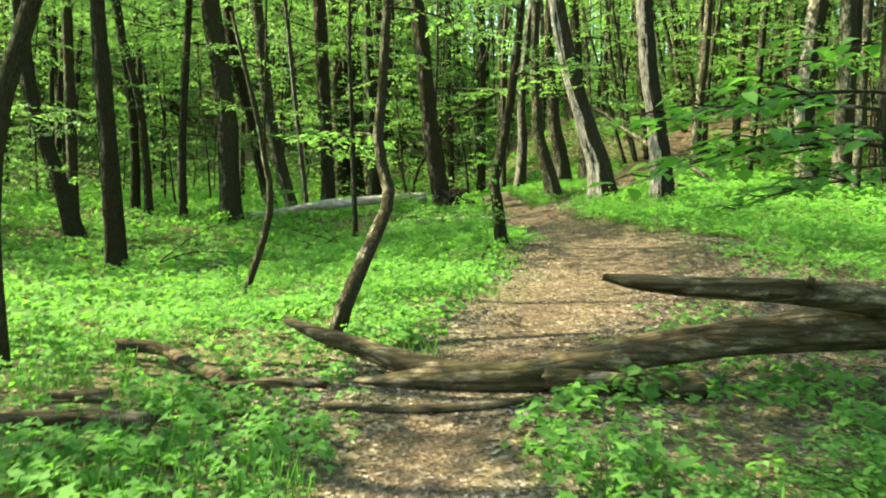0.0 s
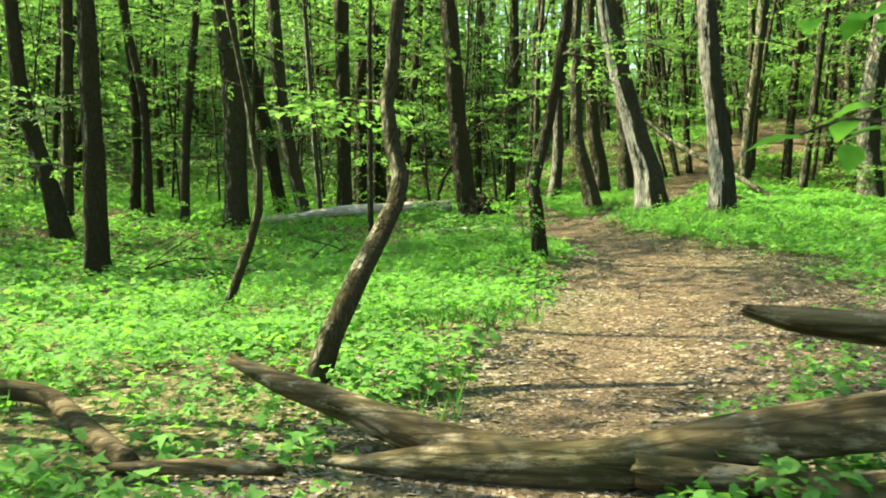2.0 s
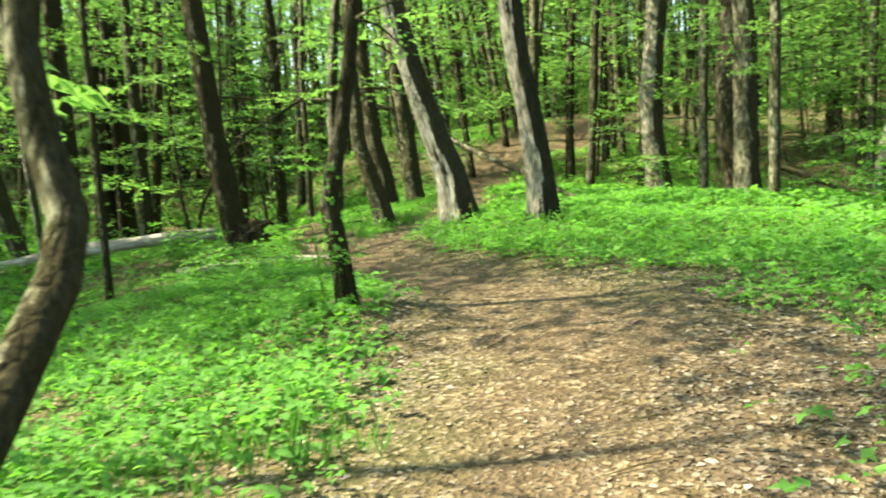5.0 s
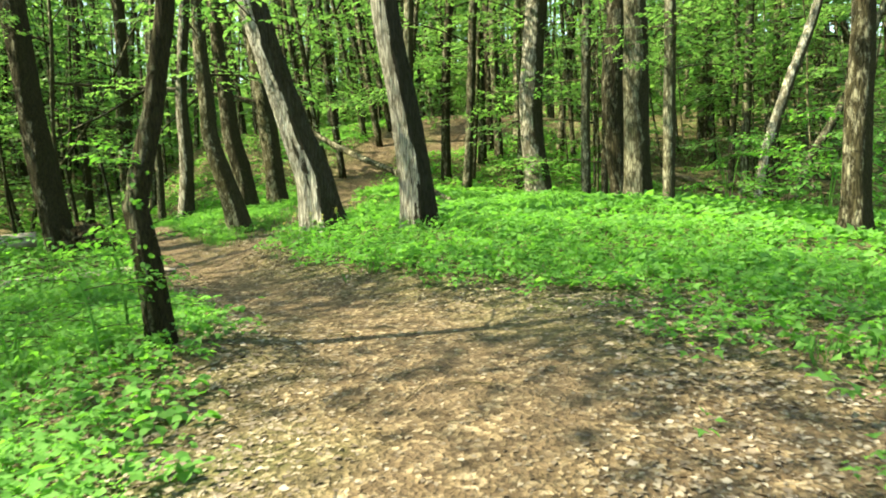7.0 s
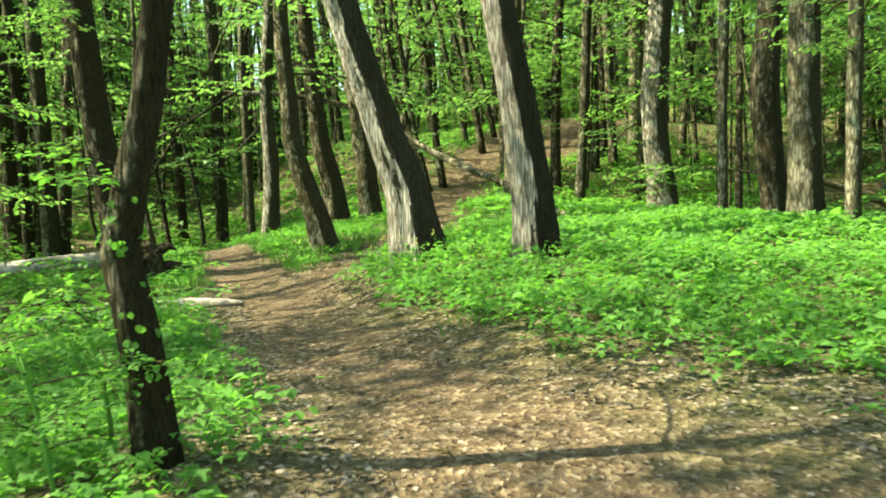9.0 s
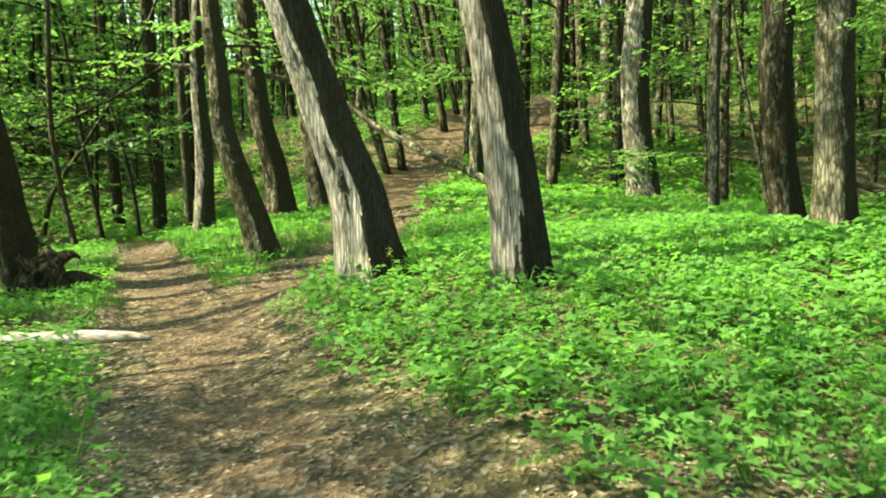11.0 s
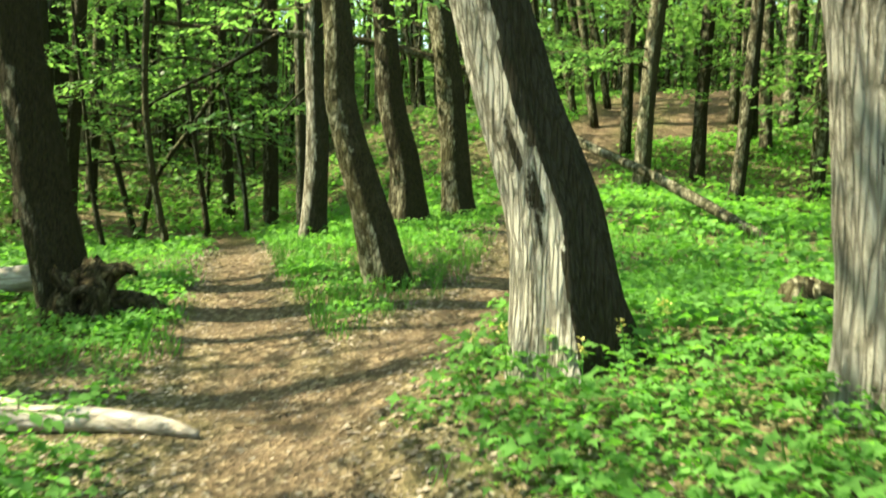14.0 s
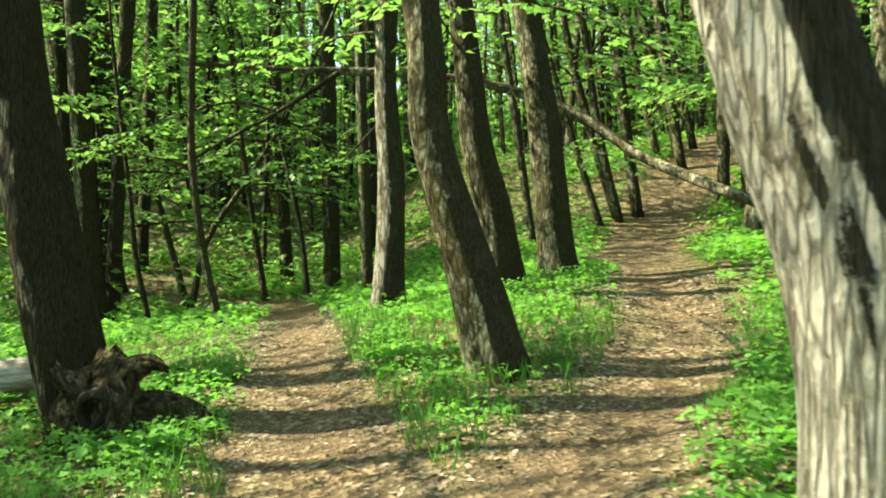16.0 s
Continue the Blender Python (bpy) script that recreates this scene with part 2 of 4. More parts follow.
TRAIL = [(-0.3, -12.0, 0.6), (-0.25, 2.0, 0.5), (-0.17, 4.4, 0.5), (0.02, 6.0, 0.56), (0.5, 7.2, 0.66), (1.05, 9.2, 0.8), (1.7, 10.8, 1.0),
         (2.35, 12.0, 1.35), (2.65, 13.2, 1.4), (2.7, 14.6, 1.15), (2.35, 16.0, 0.78), (2.15, 17.8, 0.68), (2.05, 20.0, 0.66), (1.95, 22.0, 0.72),
         (1.75, 24.2, 0.58), (1.6, 26.0, 0.45), (1.45, 28.2, 0.42), (1.35, 30.5, 0.4), (1.1, 35.0, 0.5), (-0.5, 39.0, 1.0), (-3.5, 42.0, 1.3)]
BRANCH = [(2.2, 21.2, 0.6), (3.1, 22.7, 0.62), (4.45, 24.6, 0.5), (5.2, 26.5, 0.5), (5.75, 28.5, 0.5), (7.2, 33.0, 0.75), (8.8, 36.6, 0.85), (10.2, 39.2, 0.95), (11.6, 41.4, 0.85), (14.5, 44.5, 0.9), (17.5, 47.5, 1.4)]
SLOPE = [(13.4, 40.2, 0.6), (15.3, 41.6, 1.3), (17.2, 43.8, 2.2), (19.6, 45.6, 2.4), (22.5, 47.5, 1.8)]


def strewn(x, y):
    """The open ground beside the trail that lies under dead leaves, 0 to about 1."""
    return 1.15 * np.exp(-((x - 3.3) / 2.5) ** 2 - ((y - 9.4) / 3.7) ** 2) + 0.9 * np.exp(-((x + 5.6) / 2.6) ** 2 - ((y - 14.8) / 1.6) ** 2)


def off_path(x, y):
    """Distance from the trodden ground in half-widths: under 1 is path."""
    x, y = np.asarray(x, float), np.asarray(y, float)
    best = np.full(x.shape, 99.0)
    for line in (TRAIL, BRANCH, SLOPE):
        for (ax, ay, aw), (bx, by, bw) in zip(line, line[1:]):
            k = np.clip(((x - ax) * (bx - ax) + (y - ay) * (by - ay)) / ((bx - ax) ** 2 + (by - ay) ** 2), 0, 1)
            best = np.minimum(best, np.hypot(x - ax - k * (bx - ax), y - ay - k * (by - ay)) / (aw + k * (bw - aw)))
    return best


def mesh_of(name, verts, faces, *materials):
    me = bpy.data.meshes.new(name)
    me.from_pydata(verts, [], faces)
    for m in materials:
        me.materials.append(m)
    return me


def smooth(me):
    me.polygons.foreach_set("use_smooth", np.ones(len(me.polygons), bool))
    return me


def part(name, me, parent, label="", place=None):
    ob = new(name, me)
    ob.parent = parent
    if place is not None:
        ob.matrix_basis = place
    if label:
        ob["label"] = label
    return ob


def spline(points, step):
    """Catmull-Rom through rows of numbers, about one sample a step."""
    p = np.array(points, float)
    p = np.vstack([2 * p[0] - p[1], p, 2 * p[-1] - p[-2]])
    rows = []
    for a, b, c, d in zip(p, p[1:], p[2:], p[3:]):
        n = max(1, int(round(np.linalg.norm((c - b)[:3]) / step)))
        for k in np.arange(n) / n:
            rows.append(0.5 * (2 * b + (c - a) * k + (2 * a - 5 * b + 4 * c - d) * k * k + (3 * b - a - 3 * c + d) * k ** 3))
    return np.array(rows + [p[-2]])


def tube(rows, sides, rough=0.06, seed=0, flare=0.0, ragged=0.0, plates=0.0):
    """Verts and faces of a knotty tube along rows of x, y, z, radius; flare: root swelling at its foot."""
    rows = np.asarray(rows, float)
    c, r = rows[:, :3], rows[:, 3]
    ahead = np.gradient(c, axis=0)
    ahead /= np.linalg.norm(ahead, axis=1)[:, None] + 1e-9
    ref = np.array([1.0, 0.13, 0.07]) if abs(ahead[0][0]) < 0.8 else np.array([0.1, 0.2, 1.0])
    u = np.cross(ahead, ref)
    u /= np.linalg.norm(u, axis=1)[:, None]
    v = np.cross(ahead, u)
    a = np.arange(sides) * 2 * np.pi / sides
    run = np.concatenate([[0], np.cumsum(np.linalg.norm(np.diff(c, axis=0), axis=1))])
    A, R = np.meshgrid(a, run)
    bulge = 1 + rough * (np.sin(2 * A + R * 2.3 + seed) + 0.7 * np.sin(3 * A - R * 3.7 + seed * 2.1) + 0.6 * np.sin(5 * A + R * 1.1 + seed * 0.7))
    if flare:
        foot = np.exp(-np.maximum(R, 0) / (1.5 * r[0] + 0.05))
        bulge = bulge + flare * foot * (0.55 + 0.45 * np.sin(5 * A + seed * 1.7) + 0.25 * np.sin(3 * A + seed))
    if plates:
        warp = 0.5 * np.sin(R * 2.1 + seed) + 0.35 * np.sin(R * 5.3 + 2 * A)
        ridge = np.abs(np.sin(4.0 * A + warp)) + 0.5 * np.abs(np.sin(9.5 * A - 1.7 * warp + R * 1.3))
        bulge = bulge + plates * (ridge - 0.9) + plates * 0.8 * (patchy(A * 2.2 + seed, R * 5, 1.0, 7) - 0.5)
    rad = bulge * r[:, None]
    V = c[:, None] + rad[..., None] * (np.cos(A)[..., None] * u[:, None] + np.sin(A)[..., None] * v[:, None])
    n = len(rows)
    if ragged:
        jag = ragged * (hashed(np.arange(sides), seed, 5) - 0.5)
        V[0] -= ahead[0] * jag[:, None]
        V[-1] += ahead[-1] * jag[:, None]
    verts = V.reshape(-1, 3).tolist() + [c[0].tolist(), c[-1].tolist()]
    faces = [(i * sides + j, i * sides + (j + 1) % sides, (i + 1) * sides + (j + 1) % sides, (i + 1) * sides + j) for i in range(n - 1) for j in range(sides)]
    faces += [(n * sides, (j + 1) % sides, j) for j in range(sides)] + [(n * sides + 1, (n - 1) * sides + j, (n - 1) * sides + (j + 1) % sides) for j in range(sides)]
    return verts, faces


def leaves(at, along, normal, size, width=0.62, fold=0.12, full=False, lobed=None):
    """Verts and faces of folded leaves; full: a rounder blade with a bent midrib."""
    along = along / np.linalg.norm(along, axis=1)[:, None]
    side = np.cross(normal, along)
    side /= np.linalg.norm(side, axis=1)[:, None] + 1e-9
    up = np.cross(along, side)
    L = size[:, None]
    W = L * width * 0.5
    if not full:
        V = np.stack([at, at + along * L * 0.45 + side * W + up * L * fold, at + along * L - up * L * 0.1, at + along * L * 0.45 - side * W + up * L * fold], 1)
        shape = np.array([(0, 1, 2), (0, 2, 3)])
        k = 4
    else:
        lobe = np.zeros((len(at), 1)) if lobed is None else lobed[:, None].astype(float)
        a1, w1, a2, w2 = 0.2 + 0.28 * lobe, 0.8 + 0.5 * lobe, 0.58 - 0.03 * lobe, 1.0 - 0.52 * lobe
        rib = up * L * fold
        V = np.stack([at, at + along * L * a1 + side * W * w1 + rib, at + along * L * a2 + side * W * w2 + rib * 0.8, at + along * L - up * L * 0.16,
                      at + along * L * a2 - side * W * w2 + rib * 0.8, at + along * L * a1 - side * W * w1 + rib, at + along * L * 0.42], 1)
        shape = np.array([(0, 1, 6), (1, 2, 6), (2, 3, 6), (3, 4, 6), (4, 5, 6), (5, 0, 6)])
        k = 7
    F = (shape[None] + np.arange(len(at))[:, None, None] * k).reshape(-1, 3)
    return V.reshape(-1, 3), F


def tri_mesh(name, V, F, *materials):
    """A mesh from arrays of verts and triangles."""
    me = bpy.data.meshes.new(name)
    V, F = np.asarray(V, np.float32), np.asarray(F, np.int32)
    me.vertices.add(len(V))
    me.vertices.foreach_set("co", V.ravel())
    me.loops.add(F.size)
    me.loops.foreach_set("vertex_index", F.ravel())
    me.polygons.add(len(F))
    me.polygons.foreach_set("loop_start", np.arange(0, F.size, 3, dtype=np.int32))
    me.update(calc_edges=True)
    for m in materials:
        me.materials.append(m)
    return me


rng = np.random.default_rng(7)


def around(n, tilt):
    """n leaf directions all round and normals that lean from upright by up to tilt."""
    a = rng.uniform(0, 2 * np.pi, n)
    along = np.stack([np.cos(a), np.sin(a), rng.normal(-0.12, 0.22, n)], 1)
    normal = np.stack([rng.normal(0, tilt, n), rng.normal(0, tilt, n), np.ones(n)], 1)
    return along, normal


# ---- the ground, one sheet to the horizon ----
def ground_sheet():
    near = lambda a, b, s: list(np.arange(a, b, s))
    xs = np.array([-220, -150, -110, -80, -60, -48, -38, -30, -24, -20] + near(-17, 20, 0.22) + [21, 23, 26, 30, 36, 44, 55, 70, 100, 150, 220])
    ys = np.array([-160, -100, -60, -40, -28, -20, -15, -11, -8] + near(-6, 46, 0.22) + [47, 49, 52, 56, 61, 67, 74, 82, 92, 105, 125, 160, 220])
    X, Y = np.meshgrid(xs, ys)
    trod = off_path(X, Y)
    Z = height(X, Y) + 0.05 * (patchy(X, Y, 1.3, 1) - 0.5) + 0.03 * (patchy(X, Y, 0.5, 2) - 0.5)
    Z -= 0.06 * np.exp(-np.minimum(trod, 9) ** 2 * 0.8)
    nx = len(xs)
    faces = [(j * nx + i, j * nx + i + 1, (j + 1) * nx + i + 1, (j + 1) * nx + i) for j in range(len(ys) - 1) for i in range(nx - 1)]
    me = mesh_of("ground", np.stack([X, Y, Z], -1).reshape(-1, 3).tolist(), faces, FLOOR)
    worn = me.attributes.new("worn", "FLOAT", "POINT")
    w = np.clip(1.35 - trod + 0.6 * (patchy(X, Y, 0.8, 3) - 0.5), 0, 1)
    w = np.maximum(w, np.clip(1.3 * strewn(X, Y) - 0.1 + 0.7 * (patchy(X, Y, 0.9, 4) - 0.5), 0, 1))
    worn.data.foreach_set("value", w.ravel().astype(np.float32))
    smooth(me)
    return tagged(new("ground", me), "brown woodland floor with a trodden earth path", "ground", kind="structure")


ground_sheet()


def floor_at(x, y):
    t = off_path(x, y)
    return height(x, y) + 0.05 * (patchy(x, y, 1.3, 1) - 0.5) + 0.03 * (patchy(x, y, 0.5, 2) - 0.5) - 0.06 * np.exp(-np.minimum(t, 9) ** 2 * 0.8)


# ---- trees ----
def fan(face):
    return [(face[0], face[i], face[i + 1]) for i in range(1, len(face) - 1)]


def crown_mesh(seed, count, spread, tall, size):
    """A broken crown: leaf clumps round many centres, with gaps between them."""
    r = np.random.default_rng(100 + seed)
    n = 22
    a, q = r.uniform(0, 2 * np.pi, n), np.sqrt(r.uniform(0.02, 1, n))
    centre = np.stack([np.cos(a) * q * spread, np.sin(a) * q * spread, r.uniform(-0.5, 0.5, n) * tall * (1.15 - 0.6 * q)], 1)
    pick = r.integers(0, n, count)
    at = centre[pick] + r.normal(0, 1, (count, 3)) * np.array([0.5, 0.5, 0.2])
    along, normal = around(count, 0.5)
    V, F = leaves(at, along, normal, r.uniform(0.7, 1.25, count) * size, 0.66, 0.1)
    return tri_mesh("crown", V, F, LEAF_CANOPY)


def spray_mesh(seed, reach, count, size, material=None, full=False):
    """A flat leafy branch that reaches along +x: a bent twig, side twigs, leaves in two ranks."""
    r = np.random.default_rng(300 + seed)
    k = np.linspace(0, 1, 7)
    stem = np.stack([k * reach, 0.12 * reach * np.sin(k * 2.2 + seed) * k, 0.18 * reach * k - 0.28 * reach * k * k], 1)
    V, F = tube(np.column_stack([stem, 0.014 * (1.15 - k) * (reach / 1.8)]), 5, 0.0)
    V, F = [np.array(V)], [t for f in F for t in fan(f)]
    base = len(V[0])
    wood = len(F)
    at, along = [], []
    for i in range(9):
        s = 0.2 + 0.75 * (i + r.uniform(0, 0.6)) / 9
        root = np.array([np.interp(s, k, stem[:, j]) for j in range(3)])
        turn = (1 if i % 2 else -1) * r.uniform(0.6, 1.1)
        way = np.array([np.cos(turn), np.sin(turn), r.normal(-0.05, 0.12)])
        length = reach * (0.5 - 0.3 * s) * r.uniform(0.7, 1.2)
        tip = root + way * length
        v, f = tube([(*root, 0.005), (*((root + tip) / 2 + (0, 0, 0.02)), 0.004), (*tip, 0.002)], 3, 0.0)
        V.append(np.array(v))
        F += [tuple(t + base for t in tri) for q in f for tri in fan(q)]
        base += len(v)
        wood = len(F)
        m = max(4, int(count / 10 * length / (reach * 0.3)))
        for g in np.linspace(0.1, 1.0, m):
            at.append(root + (tip - root) * g + r.normal(0, 0.02, 3))
            w = turn + (1 if r.random() < 0.5 else -1) * r.uniform(0.5, 1.2)
            along.append((np.cos(w), np.sin(w), r.normal(-0.18, 0.15)))
    at, along = np.array(at), np.array(along)
    normal = np.column_stack([r.normal(0, 0.22, len(at)), r.normal(0, 0.22, len(at)), np.ones(len(at))])
    lv, lf = leaves(at, along, normal, r.uniform(0.7, 1.2, len(at)) * size, 0.6, 0.08, full)
    me = tri_mesh("leafy_branch", np.vstack(V + [lv]), np.vstack([np.array(F), lf + base]), BARK_OLIVE, material or LEAF_LOW)
    idx = np.ones(len(F) + len(lf), np.int32)
    idx[: len(F)] = 0
    me.polygons.foreach_set("material_index", idx)
    return me


CROWNS = [crown_mesh(i, 1150, 2.7, 3.2, 0.165) for i in range(6)]
OPEN_CROWNS = [crown_mesh(10 + i, 380, 2.7, 3.2, 0.17) for i in range(6)]
SPRAYS = [spray_mesh(i, 1.5 + 0.35 * (i % 4), 150, 0.095) for i in range(8)]
FAR_SPRAYS = [spray_mesh(20 + i, 2.0 + 0.45 * (i % 4), 125, 0.13) for i in range(6)]
count_trees = 0


def tree(x, y, r0, r1, bends, wood=None, tall=14.5, leafy=5, low=1.9, limbs=3, sides=None, label="", rough=0.035, flare=0.5, plates=0.0, crown=True, group="woodland trees", spray_scale=1.0, name="tree", shade_crowns=()):
    """A woodland tree: trunk through its bends and on up to its crown, limbs, leafy low branches."""
    global count_trees
    count_trees += 1
    seed = count_trees
    r = np.random.default_rng(seed)
    wood = wood or BARK_GREY
    z = float(height(x, y))
    thing = new(name)
    thing.location = (x, y, z)
    pts = [(0, 0, -0.12, r0)]
    h0 = bends[-1][2]
    for bx, by, bz in bends:
        pts.append((bx, by, bz, r0 + (r1 - r0) * min(1, bz / max(h0, 0.5))))
    way = np.array(pts[-1][:3]) - np.array(pts[-2][:3])
    way /= np.linalg.norm(way)
    at, rad = np.array(pts[-1][:3]), r1
    lean = way.copy()
    while at[2] < tall:
        lean = lean * 0.86 + np.array([r.normal(0, 0.05), r.normal(0, 0.05), 0.2])
        lean /= np.linalg.norm(lean)
        at = at + lean * 1.4
        rad = max(0.02, r1 * (1 - 0.8 * (at[2] - h0) / max(tall - h0, 1)))
        pts.append((*at, rad))
    near = r0 > 0.17
    rows = spline(pts, 0.06 if plates else 0.16 if near and y < 32 else 0.4)
    rows[:, 3] = np.maximum(rows[:, 3], 0.012)
    sides = sides or (28 if near and y < 23 else 12 if y < 32 else 8)
    if sides > 12:
        fine = 0.010
        rows[:, :3] += np.column_stack([patchy(rows[:, 2], np.full(len(rows), seed), 0.5, 3) - 0.5, patchy(rows[:, 2], np.full(len(rows), seed + 3), 0.5, 4) - 0.5, np.zeros(len(rows))]) * fine
    v, f = tube(rows, sides, rough, seed, flare, 0.0, plates)
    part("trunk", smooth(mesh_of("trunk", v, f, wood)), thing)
    for i in range(limbs):
        s = r.uniform(0.45, 0.8)
        j = int(s * (len(rows) - 1))
        a = r.uniform(0, 6.28)
        p = rows[j, :3]
        q = rows[j, 3]
        out = np.array([np.cos(a), np.sin(a), 0])
        reach = r.uniform(1.4, 2.4)
        v, f = tube(spline([(*p, q * 0.45), (*(p + out * reach * 0.45 + (0, 0, reach * 0.5)), q * 0.3), (*(p + out * reach + (0, 0, reach * 1.2)), 0.015)], 0.5), 6, 0.05, seed + i)
        part("limb", smooth(mesh_of("limb", v, f, wood)), thing)
    if crown:
        top = rows[-1, :3]
        part("crown", (OPEN_CROWNS if y > 30 else CROWNS)[seed % 6], thing, "", pose(top[0], top[1], top[2] - 1.3, 0, 0, r.uniform(0, 360)) @ Matrix.Diagonal((*(r.uniform(1.05, 1.4, 3)), 1)))
        if tall > 10 and seed % 4 == 0 and y < 30:
            part("crown", CROWNS[(seed + 3) % 6], thing, "", pose(top[0] * 0.8 + r.normal(0, 0.8), top[1] * 0.8 + r.normal(0, 0.8), top[2] - 4.2, 0, 0, r.uniform(0, 360)) @ Matrix.Diagonal((0.75, 0.75, 0.7, 1)))
    # extra out-of-view crowns added to this tree to cast shade on the walk
    for i, (dx, dy, dz, wide) in enumerate(shade_crowns):
        part("crown", CROWNS[(seed + 1 + i) % 6], thing, "", pose(dx, dy, dz, 0, 0, 70 * i) @ Matrix.Diagonal((wide, wide, 0.8, 1)))
    for i in range(leafy if y < 27 else int(1.35 * leafy) + 1):
        zz = low + ((8.5 if y < 27 else 12.0) - low) * r.uniform(0, 1) ** 1.1
        j = int(np.argmin(np.abs(rows[:, 2] - zz)))
        p = rows[j]
        s = r.uniform(0.75, 1.25) * spray_scale
        part("leafy_branch", (SPRAYS[r.integers(0, 8)] if y < 27 else FAR_SPRAYS[r.integers(0, 6)]), thing, "", pose(p[0], p[1], p[2], r.normal(0, 10), r.normal(-4, 10), r.uniform(0, 360)) @ Matrix.Scale(s, 4))
    return tagged(thing, label or "slim grey-barked woodland tree with fresh green leaves", "tree", group)


# trees along the walk: place, radius at the foot and higher up, bends of the trunk
tree(-6.90, 18.40, 0.217, 0.153, [(-0.07, -0.0, 2.17), (-0.23, -0.0, 5.64)], wood=BARK_DARK, leafy=7, low=1.6, label="mossy dark tree with a wide foot", shade_crowns=((3.4, 0.6, 12.2, 0.95), (3.0, -3.0, 12.8, 0.9)))
tree(-9.30, 22.20, 0.219, 0.156, [(-0.43, -0.0, 1.47), (-1.0, -0.0, 3.31), (-1.21, -0.0, 5.13)], wood=BARK_DARK, leafy=7, low=1.8, label="dark leaning tree among the herbs", shade_crowns=((1.5, -2.0, 13.0, 0.9),))
tree(-10.86, 25.61, 0.163, 0.144, [(0.02, 0.0, 2.96), (0.02, 0.0, 6.18)], leafy=8, crown=False)
tree(-3.56, 7.13, 0.067, 0.072, [(-0.04, -0.0, 1.17), (0.09, 0.0, 2.15), (0.36, 0.0, 2.93)], wood=BARK_OLIVE, tall=9.0, leafy=6, low=2.3, limbs=2, sides=12, flare=0.1, spray_scale=0.6, label="thin curved tree with low leafy twigs")
tree(-6.00, 24.60, 0.3, 0.26, [(-0.07, -0.0, 3.06), (-0.47, -0.0, 6.15)], wood=BARK_DARK, leafy=8, tall=18, crown=False, label="thick dark-barked tree in the wood", shade_crowns=((0.3, 0.2, 12.0, 0.9), (1.5, 2.5, 13.0, 0.7)))
tree(-5.50, 27.85, 0.2, 0.18, [(-0.44, -0.01, 2.14), (-1.04, -0.03, 4.57), (-1.22, -0.03, 6.18)], wood=BARK_DARK, leafy=8, crown=False, label="dark-barked tree in the wood")
tree(-4.38, 25.75, 0.186, 0.169, [(-0.66, -0.0, 2.65), (-0.94, -0.0, 5.25)], leafy=8, crown=False)
tree(-2.87, 12.46, 0.057, 0.039, [(0.42, 0.01, 1.21), (0.35, 0.01, 2.0), (0.25, 0.0, 2.61)], wood=BARK_OLIVE, tall=3.6, leafy=4, low=0.9, limbs=1, sides=8, flare=0.0, crown=False, spray_scale=0.5, label="thin kinked sapling with mossy stem")
tree(-1.03, 8.0, 0.08, 0.05, [(0.12, 0.1, 0.35), (0.27, 0.28, 0.72), (0.38, 0.5, 0.98), (0.47, 0.7, 1.22), (0.49, 0.8, 1.4), (0.42, 0.85, 1.64), (0.38, 0.9, 1.92), (0.42, 0.95, 2.32)], wood=BARK_OLIVE, tall=6.0, leafy=8, low=2.0, limbs=0, sides=18, flare=0.15, rough=0.06, label="crooked olive-brown sapling trunk bent like an elbow", crown=False)
SMALL_DARK_TREE = tree(0.97, 14.50, 0.103, 0.070, [(-0.08, 0.02, 0.64), (-0.13, 0.04, 0.99), (-0.07, 0.02, 1.31), (0.02, -0.01, 1.7), (0.07, -0.02, 2.04), (0.13, -0.03, 2.35)], wood=BARK_DARK, tall=8.0, leafy=7, low=1.9, limbs=3, sides=20, flare=0.25, rough=0.06, label="small dark crooked tree with leafy shoots on its foot", crown=False, shade_crowns=((0.2, 0.3, 7.6, 0.6), (1.0, 1.4, 8.6, 0.6)))
tree(3.23, 24.95, 0.222, 0.143, [(-0.29, 0.08, 0.94), (-0.52, 0.15, 1.82), (-0.56, 0.17, 2.48)], wood=BARK_OLIVE, leafy=4, low=2.2, sides=36, flare=0.35, plates=0.05, label="leaning mossy grey-brown trunk between the two paths")
tree(4.00, 29.20, 0.273, 0.179, [(-0.07, 0.02, 0.9), (-0.28, 0.08, 1.84), (-0.35, 0.1, 2.58)], wood=BARK_DARK, leafy=4, low=2.4, sides=20, flare=0.7, label="dark leaning tree with spreading roots")
tree(2.47, 28.55, 0.189, 0.132, [(0.1, -0.03, 1.38), (0.06, -0.02, 2.68)], wood=BARK_PALE, leafy=4, low=2.0, sides=16, label="slender tree with pale sunlit bark and a mossy foot")
tree(4.85, 29.70, 0.238, 0.192, [(-0.13, 0.01, 1.87), (-0.36, 0.04, 3.76)], wood=BARK_OLIVE, leafy=4, low=2.4, sides=20, flare=0.6, label="upright olive-grey tree with a mossy foot")
tree(3.85, 20.90, 0.277, 0.219, [(-0.15, 0.04, 0.79), (-0.36, 0.11, 1.45), (-0.48, 0.14, 1.88)], wood=BARK_FURROWED, leafy=2, low=4.0, tall=15, sides=64, rough=0.03, flare=0.75, plates=0.1, label="leaning hornbeam, furrowed pale grey bark, mossy side with painted shade")
tree(4.90, 19.50, 0.240, 0.200, [(-0.07, 0.02, 0.81), (-0.14, 0.04, 1.37), (-0.19, 0.05, 1.74)], wood=BARK_FURROWED, leafy=2, low=3.6, tall=15, sides=64, rough=0.03, flare=0.5, plates=0.085, label="stout hornbeam, peeling grey bark darkened by moss and painted shade")
